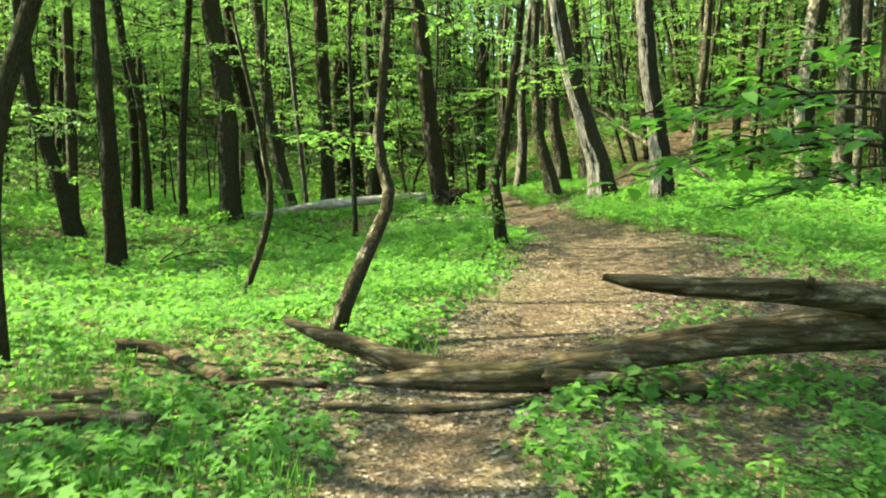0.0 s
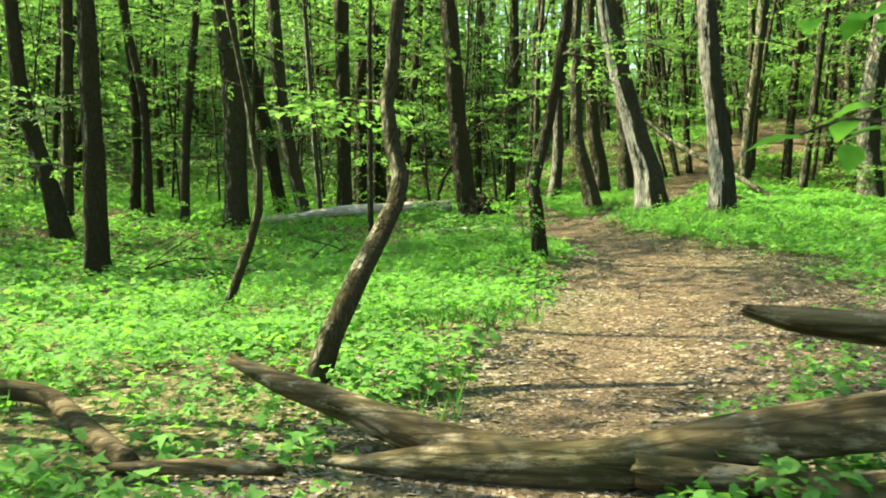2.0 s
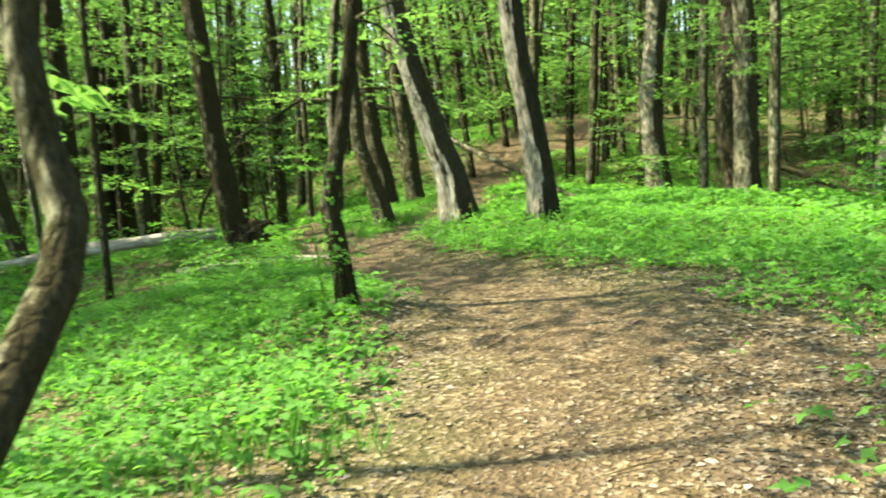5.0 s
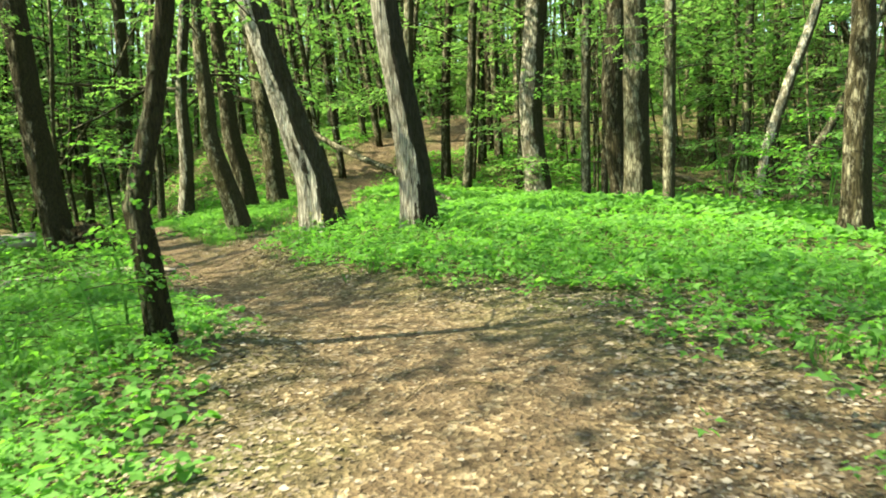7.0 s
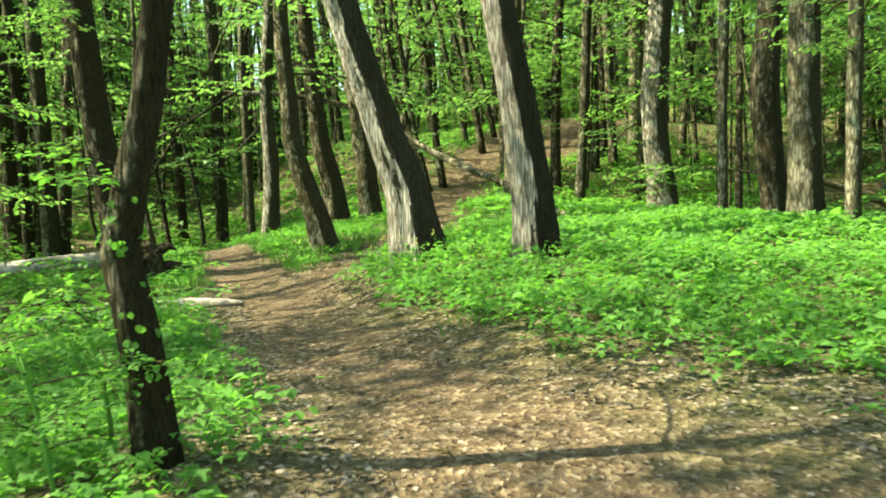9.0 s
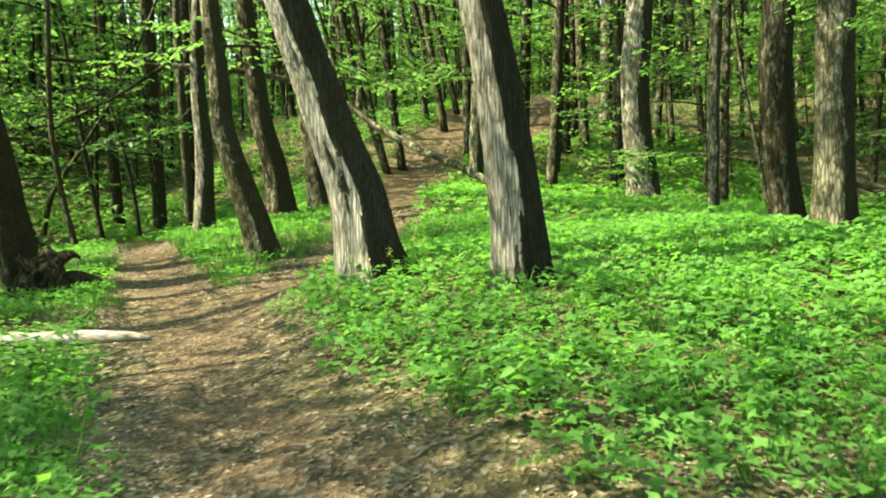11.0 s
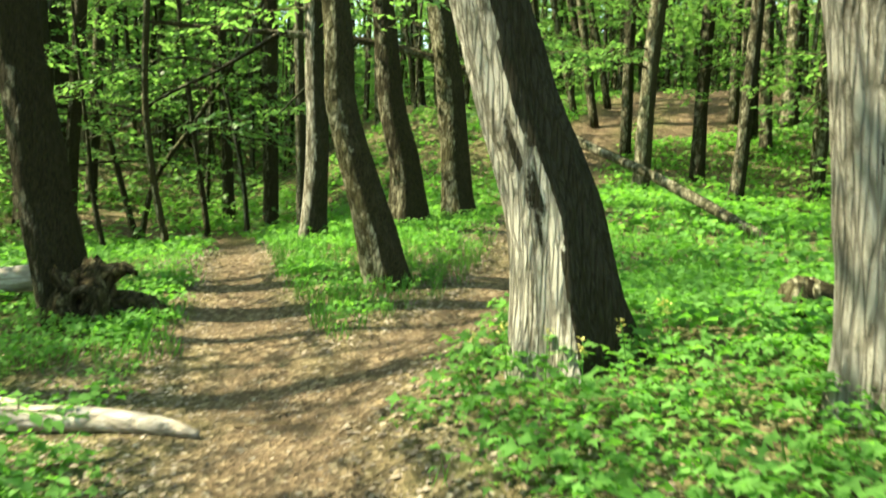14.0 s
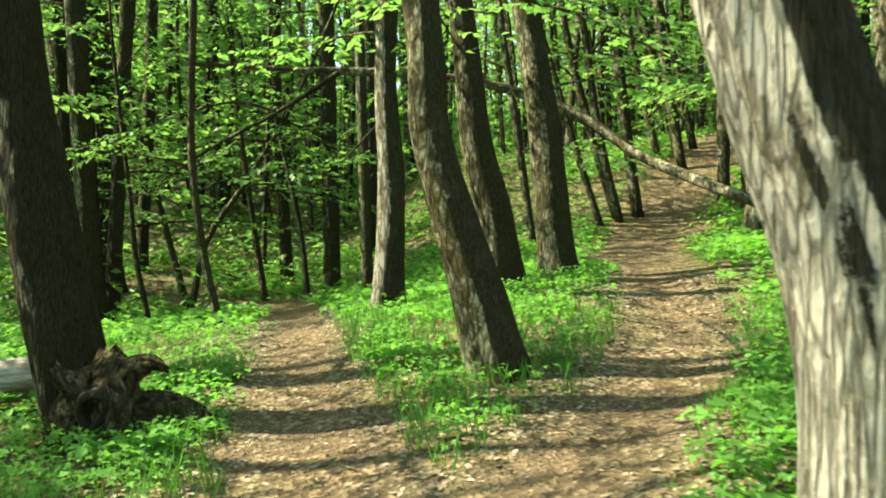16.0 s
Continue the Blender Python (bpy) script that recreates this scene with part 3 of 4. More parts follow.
tree(12.62, 30.2, 0.35, 0.31, [(-0.2, 0.06, 2.6), (0.02, -0.0, 5.4)], wood=BARK_PALE, leafy=4, low=2.5, sides=18, label="pale grey tree with a dark cleft in its bark")
tree(17.04, 40.06, 0.265, 0.265, [(0.09, -0.02, 3.19), (0.22, -0.06, 5.72)], leafy=8)
tree(9.35, 20.60, 0.235, 0.201, [(-0.0, 0.0, 1.53), (0.03, -0.01, 3.05)], wood=BARK_GREY, leafy=3, low=3.0, sides=20, label="straight smooth grey tree with a dark foot")
tree(10.60, 22.90, 0.237, 0.227, [(-0.17, 0.05, 2.22), (-0.05, 0.01, 3.82)], wood=BARK_DARK, leafy=3, low=3.0, sides=18, label="dark brown furrowed tree behind a grey one")
tree(9.10, 19.40, 0.099, 0.095, [(0.04, -0.01, 1.47), (0.09, -0.02, 2.88)], leafy=8)
tree(12.20, 27.00, 0.118, 0.118, [(0.04, -0.01, 2.35), (0.14, -0.04, 4.8)], leafy=8)
tree(17.70, 37.94, 0.148, 0.127, [(0.26, -0.07, 2.6), (0.71, -0.19, 5.18)], wood=BARK_OLIVE, tall=9.0, leafy=6, limbs=2, flare=0.1, crown=False, label="thin leaning woodland sapling with leafy twigs")
tree(11.50, 33.00, 0.147, 0.131, [(0.22, -0.06, 2.87), (0.39, -0.11, 5.71)], leafy=8)
tree(19.67, 29.85, 0.147, 0.128, [(0.2, -0.07, 3.37), (0.37, -0.13, 6.73)], leafy=8)
tree(22.93, 32.49, 0.210, 0.189, [(0.4, -0.15, 3.06), (0.93, -0.33, 6.85)], leafy=8)
tree(10.17, 16.74, 0.206, 0.165, [(0.05, -0.02, 1.32), (0.13, -0.05, 2.55)], wood=BARK_DARK, leafy=6, label="dark tree behind low bushes")
tree(11.14, 38.32, 0.154, 0.154, [(0.03, -0.01, 2.47), (0.06, -0.01, 4.83)], leafy=8)
tree(9.71, 33.89, 0.185, 0.173, [(0.13, -0.03, 2.28), (0.32, -0.07, 4.65)], leafy=8)
tree(11.76, 35.36, 0.172, 0.152, [(0.08, -0.02, 2.24), (0.19, -0.04, 4.46)], wood=BARK_DARK, leafy=8, label="slim dark-barked woodland tree with leafy branches")
tree(15.28, 39.20, 0.214, 0.188, [(0.02, -0.0, 2.41), (0.06, -0.01, 4.79)], wood=BARK_DARK, leafy=8, label="slim dark-barked woodland tree with leafy branches")
tree(15.07, 37.95, 0.163, 0.163, [(-0.07, 0.01, 2.59), (-0.09, 0.02, 4.85)], leafy=8)
tree(12.49, 34.72, 0.075, 0.061, [(0.19, -0.04, 2.32), (0.38, -0.08, 4.87)], wood=BARK_OLIVE, tall=9.0, leafy=6, limbs=2, flare=0.1, crown=False, label="thin leaning woodland sapling with leafy twigs")
tree(13.29, 32.99, 0.130, 0.104, [(0.18, -0.04, 1.91), (0.2, -0.04, 4.85)], wood=BARK_OLIVE, tall=9.0, leafy=6, limbs=2, flare=0.1, crown=False, label="thin leaning woodland sapling with leafy twigs")
tree(15.52, 40.61, 0.154, 0.154, [(-0.02, 0.0, 2.31), (-0.03, 0.0, 4.62)], leafy=8)
tree(14.24, 37.68, 0.165, 0.150, [(0.03, -0.0, 2.69), (0.05, -0.01, 4.69)], leafy=8)
tree(8.80, 37.75, 0.140, 0.121, [(-0.27, 0.07, 2.42), (-0.57, 0.15, 6.1)], wood=BARK_OLIVE, tall=9.0, leafy=6, limbs=2, flare=0.1, crown=False, label="thin leaning woodland sapling with leafy twigs")
tree(8.27, 37.59, 0.111, 0.092, [(-0.55, 0.15, 1.95), (-1.07, 0.29, 4.34)], wood=BARK_OLIVE, tall=9.0, leafy=6, limbs=2, flare=0.1, crown=False, label="thin leaning woodland sapling with leafy twigs")
tree(11.49, 41.69, 0.152, 0.130, [(-0.33, 0.09, 2.26), (-0.69, 0.19, 5.46)], wood=BARK_OLIVE, tall=9.0, leafy=6, limbs=2, flare=0.1, crown=False, label="thin leaning woodland sapling with leafy twigs")
tree(-5.07, 41.51, 0.209, 0.188, [(0.02, -0.01, 2.79), (0.12, -0.03, 6.48)], wood=BARK_DARK, leafy=8, label="slim dark-barked woodland tree with leafy branches")
tree(-4.73, 41.99, 0.233, 0.211, [(0.09, -0.03, 4.64), (0.04, -0.01, 8.38)], wood=BARK_DARK, leafy=8, label="slim dark-barked woodland tree with leafy branches")
tree(-4.11, 41.95, 0.295, 0.253, [(-0.0, 0.0, 4.66), (-0.2, 0.05, 8.42)], wood=BARK_DARK, leafy=8, label="slim dark-barked woodland tree with leafy branches", crown=False)
tree(-3.84, 44.09, 0.179, 0.168, [(0.37, -0.1, 4.47), (0.6, -0.16, 8.49)], leafy=8)
tree(2.69, 42.67, 0.191, 0.170, [(0.15, -0.04, 4.01), (0.14, -0.04, 7.07)], leafy=8)
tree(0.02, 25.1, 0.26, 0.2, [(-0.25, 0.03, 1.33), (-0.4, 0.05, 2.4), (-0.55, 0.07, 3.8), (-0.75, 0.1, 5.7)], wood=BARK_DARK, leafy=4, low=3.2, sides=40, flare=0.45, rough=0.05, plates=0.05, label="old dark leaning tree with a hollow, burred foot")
tree(-2.84, 35.66, 0.248, 0.201, [(-0.08, 0.01, 3.0), (-0.16, 0.02, 5.71)], leafy=8)
tree(-2.68, 36.27, 0.158, 0.134, [(0.25, -0.03, 3.05), (0.52, -0.06, 6.41)], wood=BARK_DARK, leafy=8, label="slim dark-barked woodland tree with leafy branches")
tree(-3.80, 37.65, 0.159, 0.146, [(-0.04, 0.0, 3.76), (-0.17, 0.02, 6.77)], wood=BARK_DARK, leafy=8, label="slim dark-barked woodland tree with leafy branches")
tree(-1.49, 38.29, 0.086, 0.060, [(-0.4, 0.05, 1.54), (-1.08, 0.12, 4.34)], wood=BARK_OLIVE, tall=9.0, leafy=6, limbs=2, flare=0.1, crown=False, label="thin leaning woodland sapling with leafy twigs")
tree(-1.46, 38.28, 0.080, 0.053, [(0.39, -0.05, 1.52), (1.24, -0.14, 2.77), (2.1, -0.24, 4.08)], wood=BARK_OLIVE, tall=9.0, leafy=6, limbs=2, flare=0.1, crown=False, label="thin leaning woodland sapling with leafy twigs")
tree(0.06, 32.09, 0.069, 0.055, [(-0.27, 0.03, 1.37), (-0.38, 0.04, 2.87), (-0.29, 0.03, 5.05)], wood=BARK_OLIVE, tall=9.0, leafy=6, limbs=2, flare=0.1, crown=False, label="thin leaning woodland sapling with leafy twigs")
tree(-1.35, 33.77, 0.057, 0.042, [(-0.23, 0.03, 1.18), (-0.3, 0.03, 2.26)], wood=BARK_OLIVE, tall=9.0, leafy=6, limbs=2, flare=0.1, crown=False, label="thin leaning woodland sapling with leafy twigs")
tree(0.06, 39.93, 0.085, 0.064, [(-0.35, 0.04, 2.65), (-0.6, 0.07, 4.87)], wood=BARK_OLIVE, tall=9.0, leafy=6, limbs=2, flare=0.1, crown=False, label="thin leaning woodland sapling with leafy twigs")
tree(0.40, 43.00, 0.178, 0.130, [(-0.07, 0.01, 2.67), (-0.18, 0.02, 4.74), (-0.13, 0.02, 7.89)], wood=BARK_DARK, leafy=8, label="slim dark-barked woodland tree with leafy branches")
tree(1.13, 39.10, 0.075, 0.048, [(-0.16, 0.02, 1.73), (-0.64, 0.07, 4.15)], wood=BARK_PALE, tall=5, leafy=1, limbs=0, crown=False, label="thin bare pale sapling in the gully")
tree(1.70, 39.47, 0.208, 0.194, [(0.01, -0.0, 3.63), (-0.0, 0.0, 7.04)], wood=BARK_DARK, leafy=8, label="slim dark-barked woodland tree with leafy branches")
tree(2.45, 35.60, 0.125, 0.102, [(-0.01, 0.0, 2.2), (-0.04, 0.0, 4.44)], leafy=8)
tree(7.74, 37.09, 0.090, 0.071, [(-0.42, 0.05, 1.27), (-0.71, 0.08, 2.28)], wood=BARK_OLIVE, tall=9.0, leafy=6, limbs=2, flare=0.1, crown=False, label="thin leaning woodland sapling with leafy twigs")
tree(8.25, 37.33, 0.105, 0.085, [(-0.43, 0.05, 1.82), (-0.68, 0.08, 3.74), (-0.85, 0.1, 5.01)], wood=BARK_OLIVE, tall=9.0, leafy=6, limbs=2, flare=0.1, crown=False, label="thin leaning woodland sapling with leafy twigs")
tree(11.35, 43.14, 0.122, 0.104, [(-0.55, 0.06, 2.35), (-1.01, 0.12, 4.86)], wood=BARK_OLIVE, tall=9.0, leafy=6, limbs=2, flare=0.1, crown=False, label="thin leaning woodland sapling with leafy twigs")
tree(12.05, 43.37, 0.124, 0.106, [(-0.56, 0.06, 2.3), (-1.19, 0.14, 4.84)], wood=BARK_OLIVE, tall=9.0, leafy=6, limbs=2, flare=0.1, crown=False, label="thin leaning woodland sapling with leafy twigs")
tree(12.68, 43.69, 0.126, 0.108, [(-0.53, 0.06, 2.59), (-1.09, 0.13, 4.83)], wood=BARK_OLIVE, tall=9.0, leafy=6, limbs=2, flare=0.1, crown=False, label="thin leaning woodland sapling with leafy twigs")
tree(5.92, 35.91, 0.094, 0.077, [(-0.25, 0.03, 1.99), (-0.56, 0.06, 4.45)], wood=BARK_OLIVE, tall=9.0, leafy=6, limbs=2, flare=0.1, crown=False, label="thin leaning woodland sapling with leafy twigs")
tree(-7.45, 25.02, 0.127, 0.102, [(0.01, 0.0, 2.25), (0.31, 0.0, 6.19)], wood=BARK_DARK, leafy=8, label="slim dark-barked woodland tree with leafy branches", crown=False)
tree(-9.37, 26.57, 0.146, 0.119, [(0.0, 0.0, 2.98), (-0.41, -0.0, 6.32)], wood=BARK_DARK, leafy=8, crown=False, label="slim dark-barked woodland tree with leafy branches")
tree(-8.75, 25.99, 0.125, 0.107, [(-0.17, -0.0, 3.0), (-0.68, -0.0, 5.3)], wood=BARK_DARK, leafy=8, label="slim dark-barked woodland tree with leafy branches", crown=False)
tree(-3.56, 27.12, 0.213, 0.195, [(-0.09, -0.0, 2.96), (-0.23, -0.0, 6.37)], wood=BARK_DARK, leafy=8, label="slim dark-barked woodland tree with leafy branches", crown=False)
tree(-4.79, 40.84, 0.241, 0.241, [(-0.07, -0.0, 3.94), (-0.28, -0.0, 9.09)], wood=BARK_DARK, leafy=8, label="slim dark-barked woodland tree with leafy branches")
tree(-4.02, 25.90, 0.076, 0.059, [(-0.3, -0.0, 2.96), (-0.58, -0.0, 6.21)], wood=BARK_PALE, tall=8, leafy=5, limbs=1, crown=False, label="thin pale sapling beside dark trees")
tree(-2.10, 20.95, 0.068, 0.055, [(-0.05, -0.0, 1.62), (-0.08, -0.0, 2.96)], wood=BARK_OLIVE, tall=9.0, leafy=6, limbs=2, flare=0.1, crown=False, label="thin leaning woodland sapling with leafy twigs")
tree(15.5, 24.6, 0.15, 0.12, [(0.3, -0.1, 1.6), (0.9, -0.3, 3.4), (1.3, -0.4, 4.3)], wood=BARK_PALE, leafy=4, label="pale leaning tree beside a fallen trunk")
tree(16.0, 24.2, 0.13, 0.1, [(0.6, -0.2, 1.3), (1.4, -0.5, 2.7)], wood=BARK_GREY, leafy=4, label="grey strongly leaning tree on the slope")


# the wood goes on: slim trees between and behind those above
def stand(n, x0, x1, y0, y1, seed, keep):
    r = np.random.default_rng(seed)
    made = 0
    while made < n:
        x, y = r.uniform(x0, x1), r.uniform(y0, y1)
        if not keep(x, y) or off_path(np.array([x]), np.array([y]))[0] < 2.2:
            continue
        q = r.uniform(0.07, 0.19)
        lx, ly = r.normal(0, 0.25, 2)
        tree(x, y, q, q * 0.85, [(lx * 0.5, ly * 0.5, 2.0), (lx * 1.4, ly * 1.4, 4.5)], wood=(BARK_GREY, BARK_DARK, BARK_OLIVE)[r.integers(0, 3)], tall=r.uniform(13, 16.5), leafy=6 if y > 18 else 2, limbs=2, sides=7, flare=0.3)
        made += 1


stand(40, -26, 2, 33, 58, 11, lambda x, y: x < 0.2 * y - 9)
stand(30, 8, 34, 36, 60, 12, lambda x, y: x > 0.35 * y - 3)
stand(16, 14, 30, 14, 36, 13, lambda x, y: x > 12)
stand(12, -26, -11, 16, 34, 14, lambda x, y: True)
# behind and beside the walk, out of its sight, whose crowns shade it
stand(5, -19, -6, -6, 17, 15, lambda x, y: x < -0.56 * y - 1.6 and not (y > 8.5 and x > -17))
tree(-6.6, 8.3, 0.15, 0.12, [(0.1, 0.0, 2.0), (0.2, 0.1, 4.5)], wood=BARK_DARK, leafy=6)
tree(-8.1, 12.4, 0.16, 0.12, [(0.1, 0.0, 2.0), (0.2, 0.1, 4.5)], wood=BARK_DARK, leafy=6, tall=16, shade_crowns=((2.6, -0.6, 13.0, 0.85),))
tree(-8.4, 6.2, 0.13, 0.11, [(-0.1, 0.0, 2.0), (0.1, 0.1, 4.5)], wood=BARK_DARK, leafy=6)
stand(4, 5, 14, -8, 8, 16, lambda x, y: x > 0.62 * y + 3)
tree(10.45, 35.6, 0.1, 0.085, [(0.15, 0.0, 2.2), (0.4, 0.0, 4.6)], wood=BARK_GREY, leafy=5, label="slim grey tree beside the climbing path")
tree(11.05, 37.0, 0.1, 0.08, [(0.05, 0.0, 2.2), (0.2, 0.0, 4.6)], wood=BARK_DARK, leafy=5, label="slim dark tree beside the climbing path")
# slim leaning trees where the path tops the bank
stand(18, 6, 24, 43, 58, 17, lambda x, y: 0.2 * y < x < 0.2 * y + 12)


def young_trees(n, x0, x1, y0, y1, seed, most):
    """Slim young trees in full leaf that fill the wood between the tall trunks."""
    r = np.random.default_rng(seed)
    made = 0
    while made < n:
        x, y = r.uniform(x0, x1), r.uniform(y0, y1)
        if off_path(np.array([x]), np.array([y]))[0] < 3.0 or (2 < x < 12 and y < 40):
            continue
        q = r.uniform(0.025, 0.05)
        lx, ly = r.normal(0, 0.3, 2)
        tree(x, y, q, q * 0.8, [(lx * 0.5, ly * 0.5, 1.5), (lx, ly, 3.0)], wood=(BARK_GREY, BARK_OLIVE)[made % 2], tall=r.uniform(5, most), leafy=8, low=0.9, limbs=0, sides=6, flare=0.1, crown=False, spray_scale=1.15, label="slim young woodland tree in fresh green leaf", group="young trees")
        made += 1


young_trees(26, 13, 27, 24, 42, 31, 9.0)
young_trees(20, -18, -5, 25, 40, 32, 9.0)
young_trees(12, 10, 30, 44, 56, 33, 8.0)


# ---- fallen wood ----
def lying(label, pieces, wood, name="fallen_log", sides=16, rough=0.07, group=""):
    """Fallen wood: named pieces, each a bent run of x, y, height over the floor, radius."""
    x, y = pieces[0][1][0][:2]
    thing = new(name)
    thing.location = (x, y, float(floor_at(np.array([x]), np.array([y]))[0]))
    base = np.array(thing.location)
    for i, (kind, rows) in enumerate(pieces):
        pts = [(px - base[0], py - base[1], float(floor_at(np.array([px]), np.array([py]))[0]) + h - base[2], q) for px, py, h, q in rows]
        v, f = tube(spline(pts, 0.1), sides, rough, i * 3 + len(label), 0.0, 0.06)
        part(kind, smooth(mesh_of(kind, v, f, wood)), thing)
    return tagged(thing, label, "log" if "log" in name else "dead wood", group)


lying("long forked fallen trunk, bare brown wood, lying across the path", [
    ("trunk", [(-0.78, 6.64, 0.0, 0.025), (-0.5, 6.6, 0.02, 0.05), (-0.3, 6.6, 0.03, 0.085), (-0.08, 6.6, 0.05, 0.104), (0.18, 6.6, 0.07, 0.108), (0.6, 6.55, 0.1, 0.112), (1.3, 6.5, 0.24, 0.118), (2.1, 6.5, 0.36, 0.142), (2.75, 6.5, 0.41, 0.16), (3.5, 6.55, 0.4, 0.175), (4.4, 6.6, 0.36, 0.19)]),
    ("fork", [(0.75, 6.56, 0.1, 0.06), (0.41, 6.62, 0.08, 0.085), (0.08, 6.72, 0.08, 0.096), (-0.28, 6.84, 0.11, 0.098), (-0.64, 6.92, 0.2, 0.082), (-1.0, 6.95, 0.33, 0.058), (-1.24, 6.96, 0.42, 0.026)]),
    ("limb", [(4.2, 6.58, 0.4, 0.15), (3.6, 6.45, 0.52, 0.13), (3.1, 6.35, 0.63, 0.105), (2.8, 6.28, 0.69, 0.095), (2.4, 6.22, 0.73, 0.084), (1.86, 6.2, 0.77, 0.074), (1.5, 6.19, 0.81, 0.066), (1.27, 6.18, 0.84, 0.05), (1.12, 6.18, 0.87, 0.026)]),
    ("root", [(0.75, 6.45, 0.12, 0.08), (1.2, 6.35, 0.1, 0.06), (1.5, 6.22, 0.08, 0.085), (1.72, 6.2, 0.08, 0.11), (1.86, 6.24, 0.07, 0.1)]),
    ("stub", [(2.55, 6.25, 0.72, 0.05), (2.53, 6.16, 0.79, 0.035), (2.52, 6.12, 0.83, 0.022)]),
], DEAD_WOOD, sides=22)
lying("thin grey pole lying across the path", [("pole", [(-0.8, 5.92, 0.03, 0.024), (-0.1, 6.0, 0.03, 0.03), (0.68, 6.12, 0.03, 0.034)])], DEAD_WOOD, "fallen_branch", 10)
lying("bent dead branch lying in the herbs", [("branch", [(-1.5, 6.3, 0.06, 0.055), (-1.93, 6.75, 0.1, 0.055), (-2.3, 7.15, 0.15, 0.05), (-2.65, 7.2, 0.17, 0.06)])], DEAD_WOOD, "fallen_branch", 12)
lying("short rotten brown log in the herbs", [("log", [(-3.0, 5.38, 0.06, 0.045), (-2.4, 5.52, 0.07, 0.05), (-1.8, 5.47, 0.07, 0.05)])], DEAD_WOOD, "fallen_log", 12)
lying("pale rotten branch piece among the herbs", [("branch", [(-1.55, 6.25, 0.06, 0.03), (-1.15, 6.3, 0.07, 0.038), (-0.85, 6.35, 0.05, 0.028)])], DEAD_WOOD, "fallen_branch", 10)
lying("small rotten log end in the herbs", [("log", [(-2.75, 6.05, 0.05, 0.032), (-2.28, 6.06, 0.05, 0.04)])], DEAD_WOOD, "fallen_log", 10)
lying("bleached fallen trunk before the dark trees", [("log", [(-5.6, 25.1, 0.1, 0.07), (-4.6, 25.25, 0.2, 0.09), (-3.6, 25.4, 0.28, 0.12), (-2.2, 25.6, 0.32, 0.135), (-0.5, 25.8, 0.32, 0.13)])], BLEACHED, "fallen_log", 14)
lying("pale barkless log lying beside the path", [("log", [(-1.1, 22.15, 0.07, 0.085), (-0.1, 22.0, 0.08, 0.08), (0.8, 21.76, 0.07, 0.078), (1.34, 21.5, 0.05, 0.06), (1.62, 21.25, 0.03, 0.025)]),
      ("branch", [(-0.5, 22.2, 0.1, 0.03), (0.1, 22.25, 0.12, 0.03), (0.55, 22.0, 0.08, 0.02)])], BLEACHED, "fallen_log", 14)
lying("grey fallen trunk with torn roots", [("trunk", [(12.6, 24.3, 0.95, 0.06), (13.6, 24.0, 0.66, 0.09), (14.7, 23.6, 0.25, 0.115), (15.7, 23.3, 0.12, 0.1)]),
      ("root", [(14.6, 23.8, 0.2, 0.09), (15.1, 23.9, 0.35, 0.06), (15.5, 23.6, 0.5, 0.03)]), ("root", [(15.0, 23.5, 0.15, 0.08), (15.7, 23.1, 0.3, 0.05), (16.1, 23.0, 0.2, 0.03)])], DEAD_WOOD, "fallen_log", 12)
lying("dead tree leaning low over both paths with bare forked twigs", [
    ("trunk", [(8.3, 26.3, 0.02, 0.075), (7.58, 28.1, 0.57, 0.078), (6.91, 29.74, 1.15, 0.078), (6.44, 30.9, 1.65, 0.078), (5.6, 31.55, 2.42, 0.085), (4.4, 31.8, 3.05, 0.075), (3.1, 32.0, 3.5, 0.07), (1.6, 32.3, 3.85, 0.055), (-0.35, 32.5, 4.2, 0.03)]),
    ("branch", [(2.0, 32.2, 3.72, 0.05), (1.0, 32.4, 3.3, 0.035), (0.0, 32.6, 2.9, 0.025), (-0.9, 32.7, 2.4, 0.012)]),
    ("branch", [(1.0, 32.4, 3.3, 0.03), (0.3, 32.4, 3.5, 0.02), (-0.7, 32.5, 3.4, 0.01)]),
    ("branch", [(3.4, 31.9, 3.35, 0.04), (2.6, 32.1, 2.8, 0.025), (2.0, 32.3, 2.3, 0.012)]),
], BARK_GREY, "leaning_dead_tree", 10)
lying("dry brushwood lying at the foot of the trees", [("branch", [(-6.3, 17.8, 0.06, 0.02), (-5.3, 18.2, 0.35, 0.016), (-4.3, 18.6, 0.2, 0.01), (-3.6, 18.5, 0.08, 0.006)]),
      ("branch", [(-5.6, 18.1, 0.28, 0.014), (-4.7, 17.9, 0.1, 0.01), (-3.9, 17.7, 0.05, 0.006)]), ("branch", [(-5.9, 18.0, 0.2, 0.014), (-5.2, 18.4, 0.7, 0.01), (-4.4, 18.7, 1.0, 0.005)])], BARK_DARK, "brushwood", 6)


for bx, by, bs, sd in ((-4.2, 16.6, 1.0, 1), (-7.2, 19.6, 1.2, 2), (-2.6, 18.8, 0.9, 3)):
    br = np.random.default_rng(sd)
    runs = []
    for k in range(7):
        ba, bl = br.uniform(0, 6.28), bs * br.uniform(0.6, 1.3)
        dx, dy, up = np.cos(ba) * bl, np.sin(ba) * bl, br.uniform(0.1, 0.6)
        ox, oy = br.normal(0, 0.25, 2)
        runs.append(("branch", [(bx + ox - dx * 0.5, by + oy - dy * 0.5, 0.03, 0.014), (bx + ox, by + oy, up * 0.6, 0.011), (bx + ox + dx * 0.6, by + oy + dy * 0.6, up, 0.004)]))
    lying("tangled dry dark brushwood among the herbs", runs, BARK_DARK, "brushwood", 5, group="brushwood heaps")


